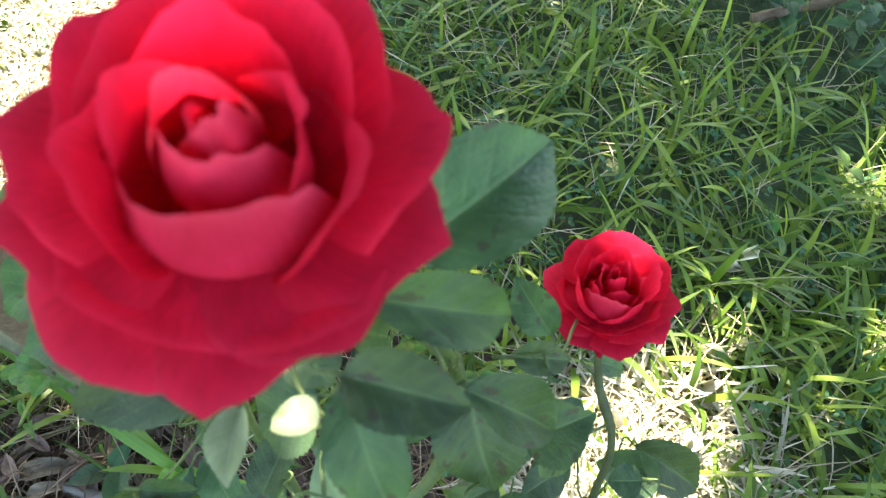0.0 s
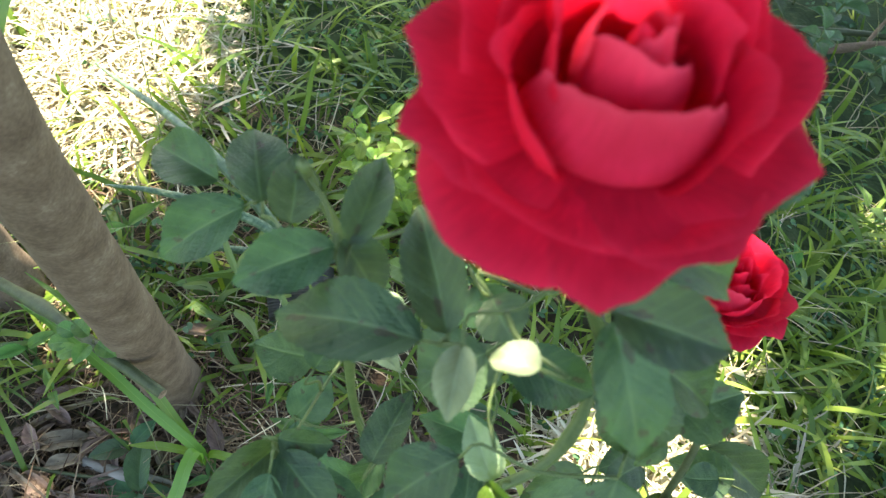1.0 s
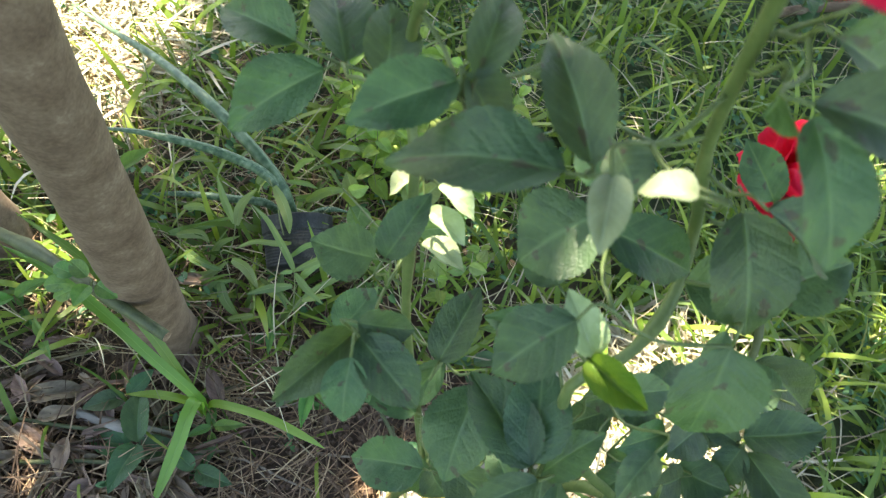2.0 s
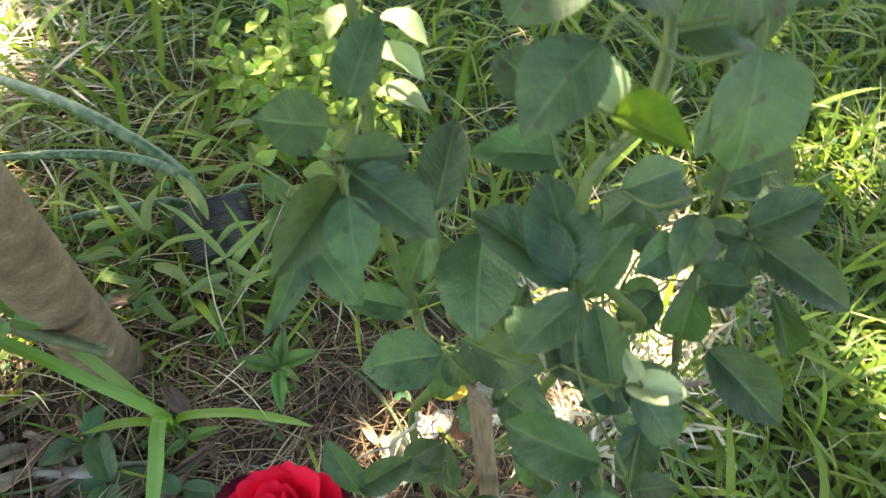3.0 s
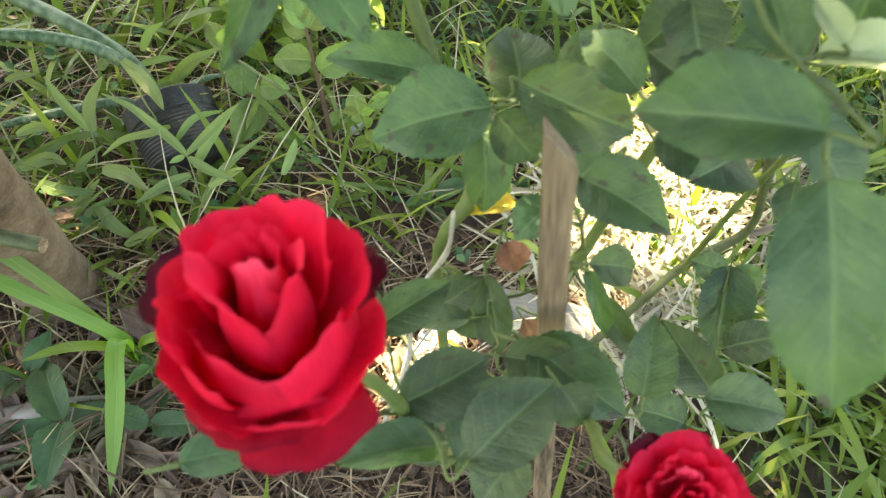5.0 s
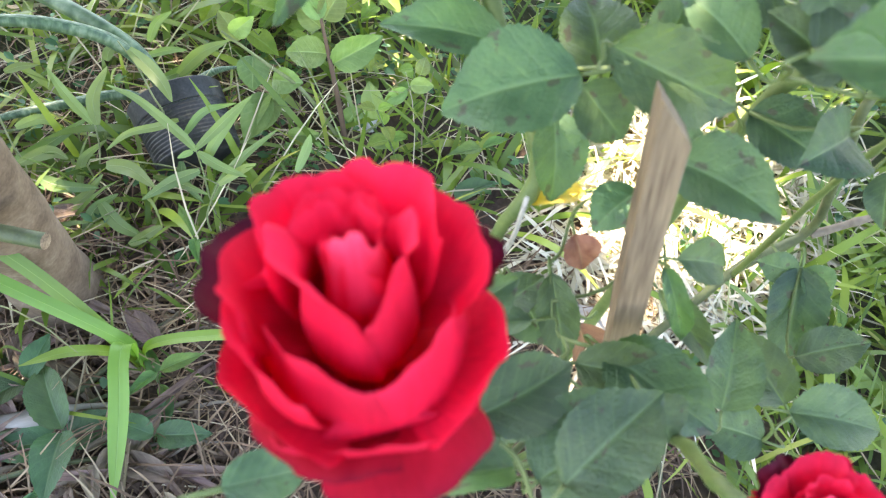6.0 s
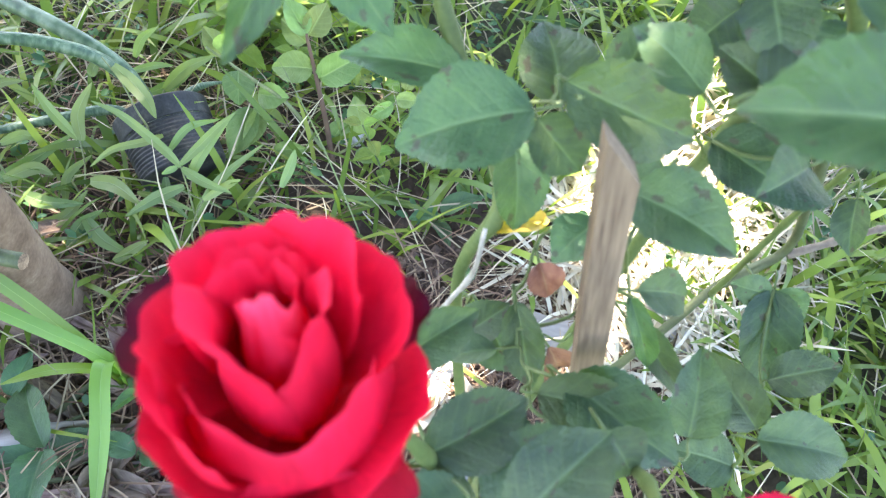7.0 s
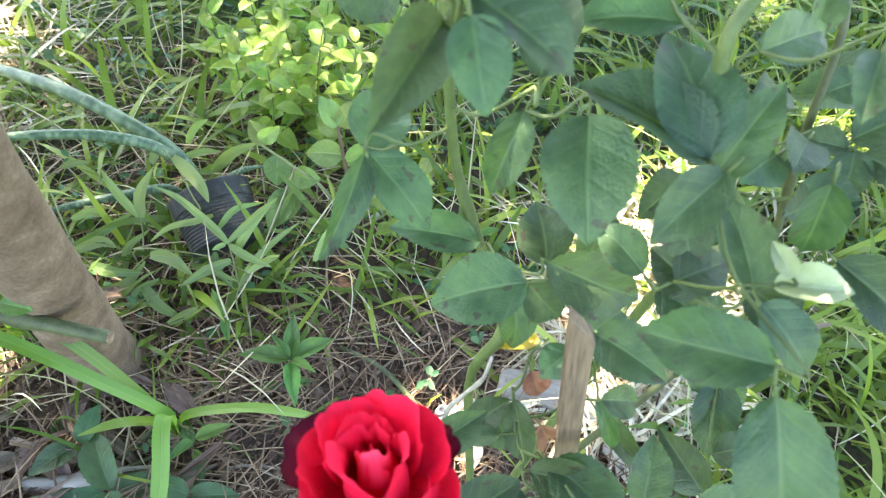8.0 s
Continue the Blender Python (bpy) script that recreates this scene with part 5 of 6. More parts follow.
# ---- strap-leaved plant ----
def strap(name, pts, width, m, parent, n=26, fold=0.25, tip=0.35):
    line = spline(pts, n)
    grid = []
    for k, q in enumerate(line):
        v = k / (n - 1)
        d = (line[min(k + 1, n - 1)] - line[max(k - 1, 0)]).normalized()
        s = d.cross(Vector((0, 0, 1)))
        s = s.normalized() if s.length > 0.05 else Vector((1, 0, 0))
        nn = s.cross(d)
        w = width * 0.5 * (0.6 + 0.4 * min(1, v * 6)) * (1 - max(0, (v - (1 - tip)) / tip) ** 1.8) + 0.0004
        grid.append([q + s * w * u + nn * w * fold * abs(u) for u in (-1, -0.5, 0, 0.5, 1)])
    return part(name, sheet(name, grid, m), parent)


strap_plant = empty("strap_plant", (-0.37, 0.288, 0.0), label="bright green strap-leaved plant with bent blades on the soil", category="plant")
strap("blade", [(-0.368, 0.290, 0.0), (-0.374, 0.291, 0.07), (-0.436, 0.319, 0.145), (-0.505, 0.358, 0.19), (-0.58, 0.40, 0.20), (-0.66, 0.44, 0.17)], 0.015, STRAP_LEAF, strap_plant)
strap("blade", [(-0.366, 0.288, 0.0), (-0.372, 0.286, 0.075), (-0.378, 0.262, 0.085), (-0.384, 0.228, 0.07), (-0.396, 0.185, 0.045), (-0.41, 0.14, 0.02)], 0.019, STRAP_LEAF, strap_plant)
strap("blade", [(-0.365, 0.291, 0.0), (-0.352, 0.292, 0.05), (-0.281, 0.276, 0.07), (-0.225, 0.260, 0.058), (-0.185, 0.249, 0.035)], 0.012, STRAP_LEAF, strap_plant)
strap("blade", [(-0.37, 0.289, 0.0), (-0.382, 0.289, 0.05), (-0.42, 0.283, 0.09), (-0.465, 0.277, 0.095)], 0.012, STRAP_LEAF, strap_plant)
strap("blade", [(-0.37, 0.29, 0.0), (-0.385, 0.30, 0.07), (-0.44, 0.345, 0.17), (-0.52, 0.40, 0.235), (-0.62, 0.45, 0.25)], 0.014, STRAP_LEAF, strap_plant)

strap("blade", [(-0.55, 0.47, -0.01), (-0.548, 0.472, 0.3), (-0.527, 0.480, 0.604), (-0.502, 0.539, 0.70), (-0.46, 0.62, 0.74)], 0.026, STRAP_LEAF, empty("strap_plant", (-0.55, 0.47, 0.0), label="tall green strap leaf growing beside the trunk", category="plant"))

# ---- weeds ----
HERB = {}
for key, m, shape, teeth in (("weed", WEED_LEAF, "lance", 10), ("lime", LIME_LEAF, "ovate", 8), ("pale", SHOOT_LEAF, "ovate", 9), ("dark", DARK_WEED, "ovate", 11)):
    HERB[key] = [leaf_mesh("leaf", m, 80 + k, shape, teeth, 0.15, 0.18, 0.03) for k in range(4)]


def herb(base, tall, lean, pairs, size, key, seed, label, cat="weed", ratio=0.42, stem=0.0016):
    """A small plant: a stem with pairs of leaves set crosswise and a tuft at the top."""
    rnd = random.Random(seed)
    b = Vector((base[0], base[1], height(base[0], base[1]) - 0.003))
    top = b + Vector((lean[0], lean[1], tall))
    ob = empty("weed" if cat == "weed" else "shrub", b, label=label, category=cat, group="weeds by the rose bush")
    line = [b, b.lerp(top, 0.5) + Vector((rnd.uniform(-1, 1), rnd.uniform(-1, 1), 0)) * tall * 0.06, top]
    part("stem", tube("stem", line, [stem, stem * 0.6], CANE if cat == "weed" else DEAD_WOOD, 14, 6), ob)
    pts = spline(line, 30)
    spin = rnd.uniform(0, 3.1)
    for k in range(pairs):
        v = 0.25 + 0.75 * k / max(1, pairs - 1)
        q = pts[int(v * 29)]
        for h in range(2):
            a = spin + k * 1.5708 + h * 3.1416 + rnd.uniform(-0.3, 0.3)
            s = size * rnd.uniform(0.75, 1.1) * (1 - 0.35 * v * (1 if pairs > 2 else 0))
            d = Vector((math.cos(a), math.sin(a), rnd.uniform(-0.15, 0.35) + 0.3 * v)).normalized()
            put(part("leaf", HERB[key][rnd.randrange(4)], ob), leaf_matrix(q + d * 0.002, q + d * s, (d.x * -0.4 + rnd.uniform(-0.2, 0.2), d.y * -0.4 + rnd.uniform(-0.2, 0.2) - 0.15, 1), s * ratio))
    return ob


seedling = empty("weed", (-0.222, 0.335, height(-0.222, 0.335)), label="small green seedling with a rosette of pointed leaves", category="weed", group="weeds by the rose bush")
hub = Vector((-0.219, 0.331, 0.060))
part("stem", tube("stem", [(-0.222, 0.335, -0.003), (-0.222, 0.334, 0.03), hub], [0.0016, 0.0011], CANE, 10, 6), seedling)
for a, ln, rise in ((15, 0.062, 0.012), (75, 0.058, 0.020), (160, 0.066, 0.010), (265, 0.060, 0.004), (310, 0.036, 0.022), (120, 0.034, 0.026)):
    d = Vector((math.cos(radians(a)), math.sin(radians(a)), 0))
    put(part("leaf", HERB["weed"][a % 4], seedling), leaf_matrix(hub + d * 0.002, hub + d * ln + Vector((0, 0, rise)), (-d.x * 0.3, -d.y * 0.3 - 0.1, 1), ln * 0.36))
herb((-0.235, 0.318), 0.02, (0.0, 0.0), 1, 0.04, "weed", 2, "small green seedling on the soil", ratio=0.36)
LIME_AT = [(-0.155, 0.865), (-0.216, 0.809), (-0.079, 0.924), (-0.126, 0.773), (0.006, 0.751), (-0.186, 0.746), (-0.04, 0.82), (-0.10, 0.70), (0.05, 0.86), (-0.02, 0.66), (-0.24, 0.90), (-0.13, 0.96), (0.03, 0.60), (-0.145, 0.846), (-0.092, 0.81), (-0.118, 0.90), (-0.175, 0.92), (-0.07, 0.87), (-0.20, 0.86), (-0.155, 0.80), (-0.05, 0.77), (-0.11, 0.985)]
for k, q in enumerate(LIME_AT):
    far = q[1] > 0.72
    herb(q, 0.13 + 0.03 * (k % 3) if far else 0.09, (0.01 * (k % 3 - 1), -0.01), 6 if far else 4, 0.056 if far else 0.038, "lime", 100 + k, "light yellow-green weed with oval leaves, lit by the sun" if far else "small yellow-green weed with oval leaves", ratio=0.55)
herb((-0.02, 0.50), 0.10, (-0.03, 0.02), 4, 0.04, "lime", 142, "young leafy shoot in the grass", ratio=0.6)
for k, (q, s, key) in enumerate((((-0.49, 0.30), 0.06, "dark"), ((-0.455, 0.232), 0.075, "dark"), ((-0.37, 0.205), 0.055, "dark"), ((-0.355, 0.262), 0.045, "weed"),
                                  ((0.02, 0.42), 0.05, "dark"), ((0.07, 0.47), 0.05, "weed"), ((-0.60, 0.66), 0.075, "weed"), ((-0.56, 0.60), 0.07, "dark"), ((-0.30, 0.42), 0.04, "weed"),
                                  ((0.42, 0.12), 0.045, "weed"), ((0.50, 0.30), 0.05, "weed"), ((0.36, 0.02), 0.04, "dark"), ((0.75, 0.5), 0.05, "weed"), ((0.62, 0.78), 0.06, "weed"), ((0.30, 0.72), 0.05, "dark"), ((0.80, 0.95), 0.06, "weed"), ((-0.68, 0.42), 0.06, "weed"), ((-0.62, 0.36), 0.05, "weed"))):
    herb(q, (0.016 + 0.22 * s) if key == "dark" else 0.035 + 0.4 * s, (0.008, -0.004), 2, s, key, 200 + k, "low broad-leaved green weed on the soil" if key == "dark" else "low green weed with pointed leaves", ratio=0.5 if key == "dark" else 0.34)

def runner(label, line, leaves):
    """A grass stem with long blades that narrow at both ends."""
    x, y = line[0][0] + 0.006, line[0][1] - 0.004
    line = [(x, y, height(x, y) - 0.003)] + line
    ob = empty("grass_stem", line[0], label=label, category="grass", group="lance-leaved grass stems")
    part("stem", tube("stem", line, [0.0013, 0.0009], STEM_GREEN, 16, 6), ob)
    for k, (pts, width) in enumerate(leaves):
        n = 22
        mid = spline(pts, n)
        grid = []
        for j, q in enumerate(mid):
            v = j / (n - 1)
            d = (mid[min(j + 1, n - 1)] - mid[max(j - 1, 0)]).normalized()
            s = d.cross(Vector((0.12 * math.sin(k * 2.1), -0.75, 0.66)))
            s = s.normalized() if s.length > 0.05 else Vector((1, 0, 0))
            nn = s.cross(d)
            w = width * 0.5 * math.sin(math.pi * (0.05 + 0.95 * v) ** 0.8) ** 0.75 + 0.0004
            grid.append([q + s * w * u + nn * w * (0.22 * abs(u) + 0.10 * math.sin(v * 11 + k) * u) for u in (-1, -0.5, 0, 0.5, 1)])
        part("blade", sheet("blade", grid, LANCE_GRASS), ob)


def shoot(name, label, cat, line, r, m, leaves):
    """A stem with single leaves, each from its base to its tip."""
    ob = empty(name, line[0], label=label, category=cat, group="weeds by the rose bush")
    part("stem", tube("stem", line, [r, r * 0.8, r * 0.5], m, 22, 7, 0.1), ob)
    for k, (b, q, width) in enumerate(leaves):
        put(part("leaf", HERB["pale"][k % 4], ob), leaf_matrix(b, q, (0.25 * math.sin(k * 2.3), -0.7, 0.7), width))


# ---- grass stems round the pot ----
runner("lance-leaved green grass stem in front of the black pot", [(-0.266, 0.455, 0.058), (-0.268, 0.478, 0.085), (-0.27, 0.493, 0.108)], [
    ([(-0.27, 0.495, 0.109), (-0.243, 0.504, 0.128), (-0.221, 0.511, 0.144), (-0.199, 0.516, 0.159)], 0.0102),
    ([(-0.265, 0.485, 0.093), (-0.242, 0.504, 0.116), (-0.206, 0.523, 0.143)], 0.0121),
    ([(-0.27, 0.493, 0.108), (-0.283, 0.514, 0.114), (-0.305, 0.543, 0.122), (-0.326, 0.568, 0.128), (-0.354, 0.59, 0.131)], 0.0108),
    ([(-0.269, 0.491, 0.107), (-0.249, 0.47, 0.104), (-0.221, 0.448, 0.103)], 0.0111),
    ([(-0.274, 0.494, 0.107), (-0.283, 0.492, 0.106), (-0.292, 0.489, 0.105)], 0.0069),
])
runner("lance-leaved green grass stem leaning on the pot", [(-0.298, 0.557, 0.099), (-0.307, 0.574, 0.12), (-0.317, 0.6, 0.145), (-0.331, 0.62, 0.166)], [
    ([(-0.32, 0.607, 0.164), (-0.302, 0.581, 0.157), (-0.291, 0.559, 0.151), (-0.285, 0.538, 0.143)], 0.0166),
    ([(-0.284, 0.543, 0.108), (-0.307, 0.541, 0.104), (-0.342, 0.542, 0.098), (-0.37, 0.531, 0.087)], 0.0088),
    ([(-0.282, 0.522, 0.102), (-0.254, 0.535, 0.124), (-0.217, 0.529, 0.137)], 0.0083),
])
runner("low spreading green grass stem on the soil", [(-0.394, 0.537, 0.066), (-0.322, 0.509, 0.077), (-0.282, 0.484, 0.081), (-0.235, 0.446, 0.08)], [
    ([(-0.271, 0.477, 0.092), (-0.304, 0.47, 0.088), (-0.339, 0.458, 0.08)], 0.0133),
    ([(-0.372, 0.513, 0.083), (-0.346, 0.498, 0.088), (-0.321, 0.467, 0.084)], 0.0172),
    ([(-0.324, 0.49, 0.078), (-0.294, 0.47, 0.081), (-0.266, 0.447, 0.083)], 0.0091),
    ([(-0.29, 0.495, 0.091), (-0.29, 0.473, 0.082), (-0.274, 0.444, 0.073)], 0.0104),
])
runner("green grass stem arching beside the black pot", [(-0.274, 0.428, 0.058), (-0.266, 0.448, 0.069), (-0.254, 0.463, 0.078)], [
    ([(-0.265, 0.451, 0.068), (-0.243, 0.476, 0.076), (-0.218, 0.496, 0.083), (-0.173, 0.517, 0.096)], 0.0107),
    ([(-0.253, 0.457, 0.086), (-0.225, 0.462, 0.1), (-0.208, 0.461, 0.108)], 0.0095),
    ([(-0.164, 0.455, 0.088), (-0.148, 0.471, 0.108), (-0.141, 0.481, 0.121)], 0.0107),
])
runner("upright lance-leaved green grass stem", [(-0.391, 0.543, 0.023), (-0.383, 0.564, 0.054), (-0.38, 0.577, 0.081)], [
    ([(-0.378, 0.577, 0.081), (-0.375, 0.602, 0.102), (-0.352, 0.624, 0.126)], 0.0144),
    ([(-0.382, 0.58, 0.081), (-0.404, 0.612, 0.098), (-0.42, 0.643, 0.117)], 0.0117),
    ([(-0.351, 0.629, 0.13), (-0.346, 0.638, 0.136), (-0.334, 0.643, 0.142)], 0.0116),
    ([(-0.415, 0.536, 0.024), (-0.405, 0.56, 0.043), (-0.373, 0.57, 0.061)], 0.0102),
])
runner("lance-leaved green grass stem among the grass", [(-0.505, 0.511, 0.008), (-0.469, 0.549, 0.038), (-0.472, 0.575, 0.064)], [
    ([(-0.49, 0.567, 0.042), (-0.442, 0.578, 0.057), (-0.388, 0.595, 0.076)], 0.0146),
    ([(-0.472, 0.607, 0.064), (-0.445, 0.611, 0.068), (-0.42, 0.599, 0.063)], 0.0119),
    ([(-0.472, 0.559, 0.055), (-0.436, 0.563, 0.062), (-0.418, 0.553, 0.056)], 0.0153),
    ([(-0.487, 0.713, 0.053), (-0.467, 0.713, 0.059), (-0.444, 0.707, 0.063)], 0.0097),
    ([(-0.454, 0.538, 0.048), (-0.431, 0.524, 0.045), (-0.389, 0.51, 0.047)], 0.0161),
])
runner("lance-leaved green grass stem behind the pot", [(-0.299, 0.612, 0.029), (-0.284, 0.644, 0.063), (-0.271, 0.65, 0.082)], [
    ([(-0.277, 0.645, 0.078), (-0.246, 0.656, 0.098), (-0.208, 0.655, 0.115)], 0.0154),
    ([(-0.313, 0.669, 0.092), (-0.283, 0.663, 0.103), (-0.26, 0.652, 0.11)], 0.0086),
    ([(-0.297, 0.655, 0.065), (-0.266, 0.656, 0.075), (-0.24, 0.661, 0.085)], 0.0127),
    ([(-0.304, 0.683, 0.102), (-0.29, 0.691, 0.123), (-0.269, 0.689, 0.14)], 0.0104),
])
runner("lance-leaved green grass stem near the trunk", [(-0.432, 0.459, 0.011), (-0.405, 0.473, 0.03), (-0.371, 0.477, 0.045)], [
    ([(-0.366, 0.435, 0.029), (-0.342, 0.438, 0.041), (-0.323, 0.44, 0.051)], 0.0115),
    ([(-0.391, 0.494, 0.043), (-0.374, 0.462, 0.036), (-0.344, 0.434, 0.035)], 0.016),
    ([(-0.445, 0.506, 0.028), (-0.414, 0.506, 0.034), (-0.383, 0.526, 0.051)], 0.0135),
    ([(-0.415, 0.47, 0.022), (-0.397, 0.488, 0.038), (-0.368, 0.495, 0.05)], 0.0125),
])
shoot("shrub", "young woody shrub with light green leaves", "shrub", [(-0.084, 0.539, 0.008), (-0.085, 0.571, 0.05), (-0.09, 0.601, 0.104), (-0.096, 0.629, 0.157)], 0.0042, LITTER, [
    ((-0.087, 0.603, 0.104), (-0.029, 0.593, 0.146), 0.0413),
    ((-0.092, 0.612, 0.113), (-0.143, 0.622, 0.116), 0.0404),
    ((-0.096, 0.627, 0.144), (-0.122, 0.643, 0.17), 0.0281),
    ((-0.092, 0.63, 0.153), (-0.065, 0.642, 0.186), 0.0355),
    ((-0.097, 0.627, 0.156), (-0.113, 0.657, 0.191), 0.0306),
])
shoot("weed", "young leafy shoot leaning over beside the black pot", "weed", [(-0.09, 0.551, 0.016), (-0.128, 0.592, 0.072), (-0.17, 0.608, 0.114), (-0.216, 0.627, 0.156)], 0.003, STEM_GREEN, [
    ((-0.183, 0.63, 0.109), (-0.191, 0.592, 0.091), 0.0401),
    ((-0.164, 0.613, 0.081), (-0.132, 0.591, 0.091), 0.034),
    ((-0.176, 0.589, 0.082), (-0.214, 0.539, 0.061), 0.0372),
    ((-0.164, 0.587, 0.085), (-0.194, 0.542, 0.063), 0.0249),
    ((-0.158, 0.556, 0.034), (-0.12, 0.542, 0.043), 0.0238),
    ((-0.196, 0.627, 0.139), (-0.216, 0.648, 0.168), 0.0275),
    ((-0.204, 0.628, 0.149), (-0.18, 0.62, 0.175), 0.0244),
])
shoot("weed", "thin leafy side shoot in the grass", "weed", [(-0.088, 0.547, 0.008), (-0.037, 0.545, 0.045), (-0.001, 0.555, 0.085), (0.015, 0.555, 0.113)], 0.002, STEM_GREEN, [
    ((-0.076, 0.564, 0.033), (-0.06, 0.57, 0.053), 0.0304),
    ((-0.054, 0.536, 0.024), (-0.019, 0.521, 0.031), 0.0224),
    ((-0.041, 0.543, 0.055), (-0.047, 0.573, 0.093), 0.0306),
    ((-0.002, 0.552, 0.095), (-0.034, 0.544, 0.082), 0.0196),
    ((0.002, 0.551, 0.102), (0.028, 0.538, 0.108), 0.0213),
    ((0.015, 0.555, 0.113), (0.023, 0.564, 0.133), 0.0192),
])

# ---- litter ----
DRY = [leaf_mesh("fallen_leaf", DRY_LEAF, 300 + k, "lance" if k % 2 else "ovate", 0, 0.16, 0.06 + 0.10 * (k % 3), 0.05) for k in range(6)]
rnd = random.Random(77)
DRY_AT = [(-0.577, 0.306), (-0.597, 0.250), (-0.632, 0.358), (-0.494, 0.254), (-0.523, 0.200), (-0.388, 0.187), (-0.564, 0.643), (-0.564, 0.993), (-0.469, 0.505), (-0.431, 0.191), (-0.349, 0.153), (-0.46, 0.17), (-0.55, 0.23), (-0.49, 0.335), (-0.62, 0.28), (-0.36, 0.46), (-0.40, 0.50), (-0.05, 0.18), (0.06, 0.10), (-0.09, 0.12), (-0.56, 0.16), (-0.66, 0.22), (-0.30, 0.12), (0.11, 0.21), (-0.53, 0.96)]
DRY_AT += [(rnd.uniform(-0.66, -0.34), rnd.uniform(0.13, 0.36)) for _ in range(26)]
for x, y in DRY_AT:
    a, ln = rnd.uniform(0, 6.28), rnd.uniform(0.04, 0.085)
    z = height(x, y) + rnd.uniform(0.010, 0.022)
    ob = new("fallen_leaf", DRY[rnd.randrange(6)])
    ob.matrix_world = leaf_matrix((x, y, z), (x + math.cos(a) * ln, y + math.sin(a) * ln, z + rnd.uniform(-0.004, 0.012)), (rnd.uniform(-0.35, 0.35), rnd.uniform(-0.35, 0.35), 1), ln * rnd.uniform(0.22, 0.42))
    tagged(ob, "dry curled brown leaf fallen on the soil", "fallen leaf", "fallen leaves")
for k, pts in enumerate(([(-0.66, 0.25, 0.012), (-0.5, 0.245, 0.02), (-0.37, 0.27, 0.012)], [(-0.6, 0.19, 0.012), (-0.48, 0.20, 0.02), (-0.33, 0.185, 0.012)], [(-0.15, 0.36, 0.01), (-0.10, 0.30, 0.03), (-0.06, 0.22, 0.012)], [(-0.09, 0.30, 0.01), (-0.07, 0.23, 0.04), (-0.055, 0.17, 0.015)],
                          [(-0.44, 0.27, 0.012), (-0.36, 0.32, 0.018), (-0.27, 0.36, 0.012)], [(0.145, 0.06, 0.012), (0.14, 0.03, 0.03), (0.132, 0.0, 0.014)], [(0.6, 1.47, 0.04), (0.9, 1.50, 0.05), (1.3, 1.55, 0.03)])):
    tagged(new("twig", tube("twig", pts, [0.0035, 0.003, 0.0018] if k < 6 else [0.009, 0.008, 0.006], DARK_CANE, 16, 7, 0.2)), "dry brown twig lying on the ground" if k < 6 else "thicker brown stick lying in the grass", "twig", "twigs")


STRIPS = [leaf_mesh("dry_strip", DRY_LEAF, 340 + k, "strap", 0, 0.05, 0.05 + 0.06 * k, 0.012) for k in range(4)]
for k in range(34):
    x, y, a, ln = rnd.uniform(-0.68, -0.36), rnd.uniform(0.13, 0.33), rnd.gauss(0, 28), rnd.uniform(0.05, 0.17)
    if k % 4 == 0:
        a -= 75
    ob = new("dry_strip", STRIPS[k % 4])
    z = height(x, y) + 0.007 + rnd.uniform(0, 0.012)
    ob.matrix_world = leaf_matrix((x, y, z), (x + math.cos(radians(a)) * ln, y + math.sin(radians(a)) * ln, z + rnd.uniform(-0.003, 0.012)), (rnd.uniform(-0.5, 0.5), rnd.uniform(-0.5, 0.5), 1), rnd.uniform(0.005, 0.014))
    tagged(ob, "dry brown strap leaf lying on the soil", "dry leaf", "dry strap leaves")
for k in range(26):
    x, y, a, ln = rnd.uniform(-0.66, 0.02), rnd.uniform(0.10, 0.40), rnd.uniform(-0.5, 0.5), rnd.uniform(0.05, 0.16)
    if bareness(x, y) < 0.4:
        continue
    z = height(x, y)
    tagged(new("twig", tube("twig", [(x, y, z + 0.006), (x + math.cos(a) * ln * 0.5, y + math.sin(a) * ln * 0.5 + rnd.uniform(-0.01, 0.01), z + 0.014), (x + math.cos(a) * ln, y + math.sin(a) * ln, z + 0.007)], [0.0022, 0.0016, 0.0011], DEAD_WOOD, 9, 6, 0.2)), "thin dry brown twig on the soil", "twig", "twigs")
chip = new("wood_chip", tube("wood_chip", [(-0.545, 0.268, 0.012), (-0.47, 0.252, 0.016), (-0.395, 0.250, 0.012)], [0.009, 0.011, 0.004], BOARD_WOOD, 22, 8, 0.5))
tagged(chip, "pale splintered strip of wood on the soil", "wood piece")


def board():
    bm = bmesh.new()
    bmesh.ops.create_grid(bm, x_segments=22, y_segments=4, size=0.5)
    top = list(bm.verts)
    for v in top:
        v.co = Vector((v.co.x * 0.15, v.co.y * 0.038 * (1 + 0.25 * noise.noise(Vector((v.co.x * 5, v.co.y, 0)))), 0.012 + 0.006 * noise.noise(Vector((v.co.x * 6, v.co.y * 9, 3))) + 0.01 * math.cos(v.co.x * 3)))
    ext = bmesh.ops.extrude_face_region(bm, geom=bm.faces[:])
    for v in [g for g in ext["geom"] if isinstance(g, bmesh.types.BMVert)]:
        v.co.z -= 0.026
    bmesh.ops.recalc_face_normals(bm, faces=bm.faces)
    me = bpy.data.meshes.new("weathered_board")
    bm.to_mesh(me)
    bm.free()
    me.materials.append(BOARD_WOOD)
    ob = new("weathered_board", smooth(me))
    ob.matrix_world = pose(0.115, 0.218, 0.012, 4, 0, -30)
    return tagged(ob, "pale weathered piece of wood lying behind the stake", "wood piece")


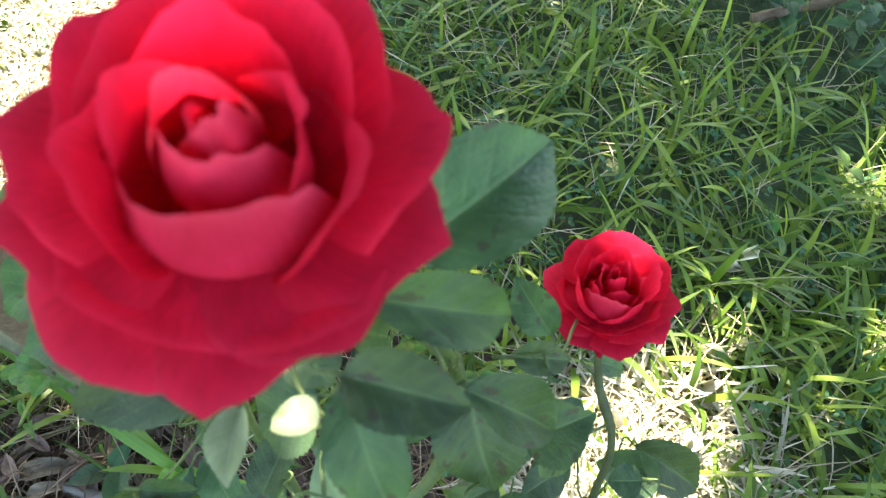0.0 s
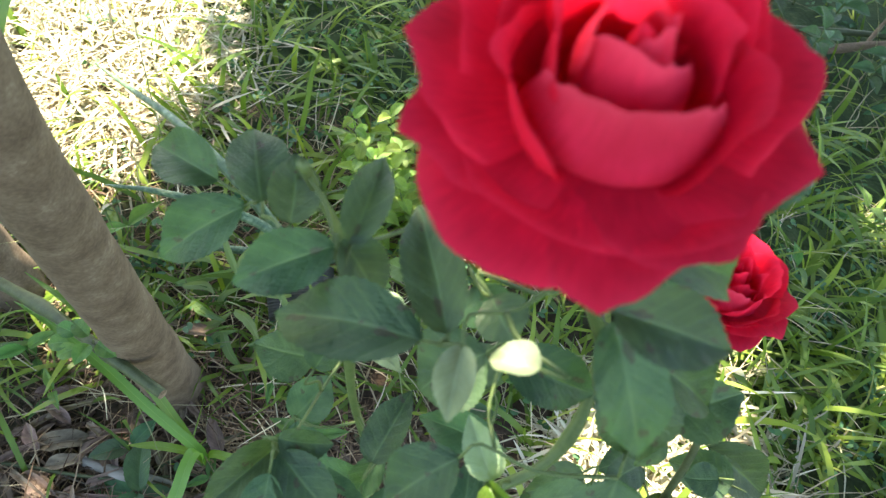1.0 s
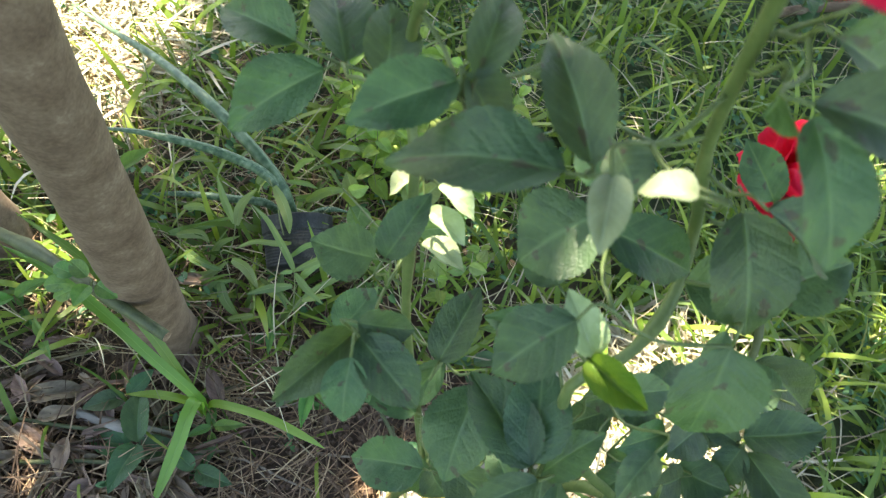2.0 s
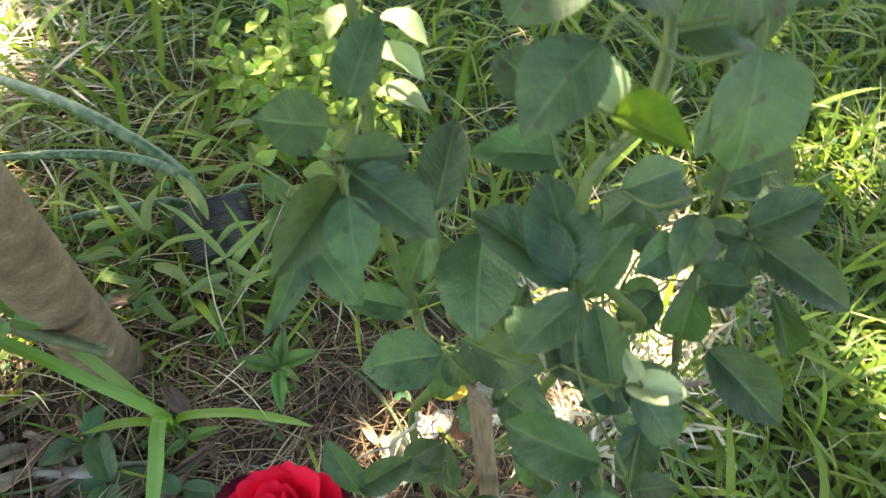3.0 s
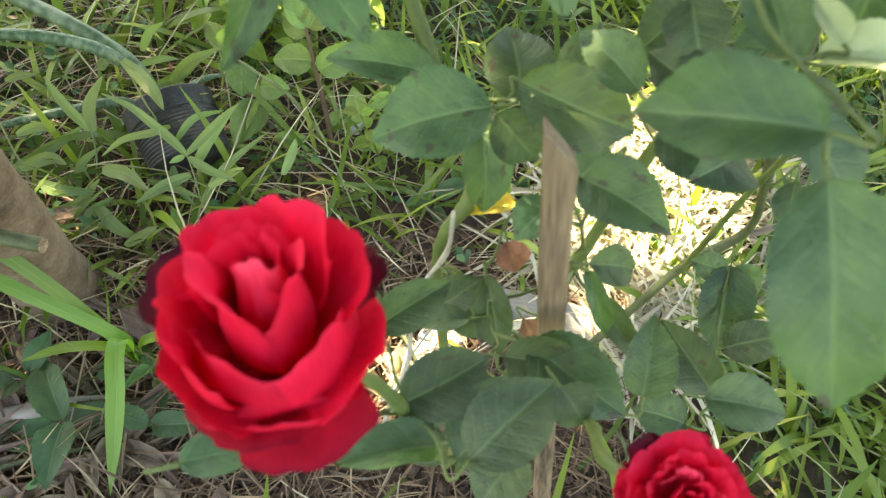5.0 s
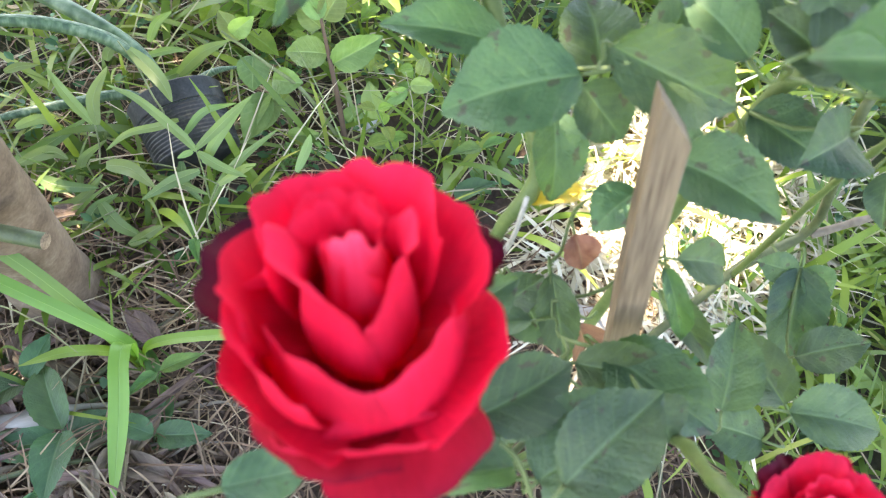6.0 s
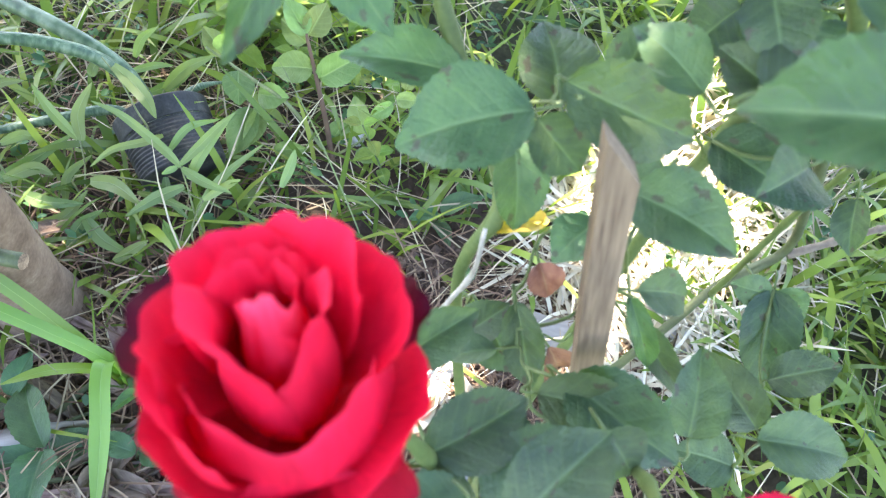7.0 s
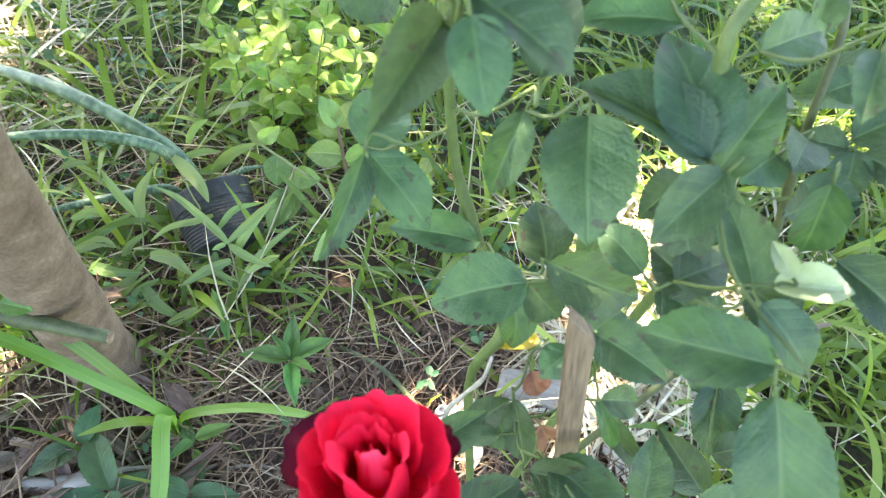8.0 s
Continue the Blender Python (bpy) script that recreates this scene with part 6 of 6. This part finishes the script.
board()
dead = empty("dead_twig", (-0.128, 0.105, height(-0.128, 0.105)), label="whitish dead forked twig standing in the soil by the stake", category="twig")
part("stem", tube("stem", [(-0.128, 0.105, -0.01), (-0.132, 0.100, 0.16), (-0.122, 0.094, 0.32), (-0.128, 0.092, 0.42), (-0.121, 0.089, 0.459), (-0.116, 0.082, 0.50), (-0.121, 0.075, 0.55)], [0.0022, 0.0020, 0.0016, 0.0011], DRIFT_WOOD, 30, 7, 0.15, (0.55, 0.8)), dead)
for a, b, c in (((-0.122, 0.094, 0.32), (-0.098, 0.106, 0.35), (-0.078, 0.110, 0.36)), ((-0.128, 0.092, 0.42), (-0.145, 0.088, 0.432), (-0.158, 0.086, 0.428)), ((-0.132, 0.100, 0.16), (-0.105, 0.115, 0.19), (-0.088, 0.130, 0.19))):
    part("side_twig", tube("side_twig", [a, b, c], [0.0012, 0.0010, 0.0007], DRIFT_WOOD, 10, 6, 0.15), dead)
for k, (b, q, w) in enumerate((((-0.085, 0.150, 0.016), (-0.045, 0.205, 0.030), 0.030), ((-0.060, 0.170, 0.020), (-0.100, 0.225, 0.024), 0.024), ((-0.030, 0.150, 0.012), (-0.005, 0.196, 0.028), 0.022), ((-0.115, 0.170, 0.012), (-0.070, 0.190, 0.034), 0.018))):
    ob = new("bleached_leaf", leaf_mesh("bleached_leaf", BLEACHED, 520 + k, "lance" if k % 2 else "ovate", 0, 0.22, 0.25, 0.06))
    ob.matrix_world = leaf_matrix(b, q, (-0.3 + 0.2 * k, -0.4, 1), w)
    tagged(ob, "bleached curled leaf on the soil beside the stake", "fallen leaf", "bleached leaf scraps")


def stone(x, y, r, flat, seed):
    bm = bmesh.new()
    bmesh.ops.create_icosphere(bm, subdivisions=3, radius=r)
    for v in bm.verts:
        v.co *= 1 + 0.35 * noise.noise(v.co / r * 1.1 + Vector((seed, 0, 0))) + 0.1 * noise.noise(v.co / r * 4)
        v.co.z *= flat
    me = bpy.data.meshes.new("stone")
    bm.to_mesh(me)
    bm.free()
    me.materials.append(STONE)
    ob = new("stone", smooth(me))
    ob.location = (x, y, height(x, y) + r * flat * 0.55)
    return tagged(ob, "pale grey stone on the soil", "stone", "stones")


for k, (x, y, r, f) in enumerate(((-0.06, 0.195, 0.034, 0.35), (-0.03, 0.222, 0.022, 0.5), (-0.06, 0.10, 0.022, 0.5), (0.292, 0.205, 0.04, 0.3), (0.0, 0.23, 0.018, 0.5), (-0.045, 0.58, 0.016, 0.5), (0.18, 0.125, 0.02, 0.5))):
    stone(x, y, r, f, k)

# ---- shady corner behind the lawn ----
# extra dark weeds crowded here in place of the corner's deep shade
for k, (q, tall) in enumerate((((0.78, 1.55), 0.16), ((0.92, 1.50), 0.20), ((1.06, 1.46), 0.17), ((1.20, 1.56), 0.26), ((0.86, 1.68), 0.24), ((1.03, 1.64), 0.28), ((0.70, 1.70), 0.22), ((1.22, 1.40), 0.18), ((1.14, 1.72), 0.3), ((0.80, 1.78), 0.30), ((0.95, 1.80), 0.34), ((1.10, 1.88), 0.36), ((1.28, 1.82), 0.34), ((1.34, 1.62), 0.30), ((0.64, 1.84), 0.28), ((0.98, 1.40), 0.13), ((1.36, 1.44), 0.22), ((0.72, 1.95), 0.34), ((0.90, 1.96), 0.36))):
    herb((q[0], q[1] - 0.13), tall * 0.85, (0.02 * (k % 3 - 1), -0.03), 6, 0.085, "dark", 300 + k, "dark green broad-leaved weed, massed to stand in for deep shade", ratio=0.5, stem=0.0026)
fallen = empty("fallen_branch", (0.95, 1.44, 0.03), label="brown fallen branch lying in the shaded grass", category="branch")
part("branch", tube("branch", [(0.70, 1.38, 0.045), (0.84, 1.42, 0.06), (1.00, 1.45, 0.075), (1.35, 1.47, 0.07)], [0.012, 0.011, 0.009, 0.006], BARK, 24, 10, 0.2), fallen)
part("twig", tube("twig", [(0.90, 1.43, 0.066), (0.96, 1.51, 0.10), (1.05, 1.60, 0.12)], [0.006, 0.003], BARK, 12, 7, 0.15), fallen)

for k, (x, y) in enumerate(((-0.171, 0.532), (-0.150, 0.520), (-0.19, 0.515), (-0.135, 1.339), (-0.114, 1.247), (-0.169, 1.278), (-0.08, 1.30), (-0.31, 1.22), (-0.27, 1.16), (0.06, 1.18), (0.22, 1.10))):
    herb((x, y), 0.045 if k < 3 else 0.085, (0.03, 0.012 * (k % 3 - 1)), 7, 0.017 if k < 3 else 0.026, "weed", 400 + k, "small feathery weed with paired leaflets", ratio=0.5, stem=0.0009)
SCRAP = [leaf_mesh("bleached_leaf", BLEACHED, 500 + k, "lance", 0, 0.6, 0.5, 0.12) for k in range(3)]
for k, (x, y, a, ln) in enumerate(((0.257, 0.53, 1.0, 0.05), (0.25, 0.51, -0.6, 0.045), (0.536, 0.728, 0.4, 0.09), (0.51, 0.70, 0.2, 0.07), (-0.087, 0.185, 1.1, 0.06), (-0.075, 0.165, 0.5, 0.05), (-0.10, 0.21, 2.0, 0.055), (0.42, 0.47, 0.3, 0.09), (0.40, 0.36, 1.3, 0.07), (0.31, 0.40, 2.2, 0.06), (0.45, 0.55, -0.3, 0.08))):
    z = height(x, y) + (0.03 if x > 0.2 else 0.012)
    ob = new("bleached_leaf", SCRAP[k % 3])
    ob.matrix_world = leaf_matrix((x, y, z), (x + math.cos(a) * ln, y + math.sin(a) * ln, z + 0.012), (0.3 * math.sin(k), -0.3, 1), ln * 0.24)
    tagged(ob, "bleached dry leaf scrap lying on the grass", "fallen leaf", "bleached leaf scraps")
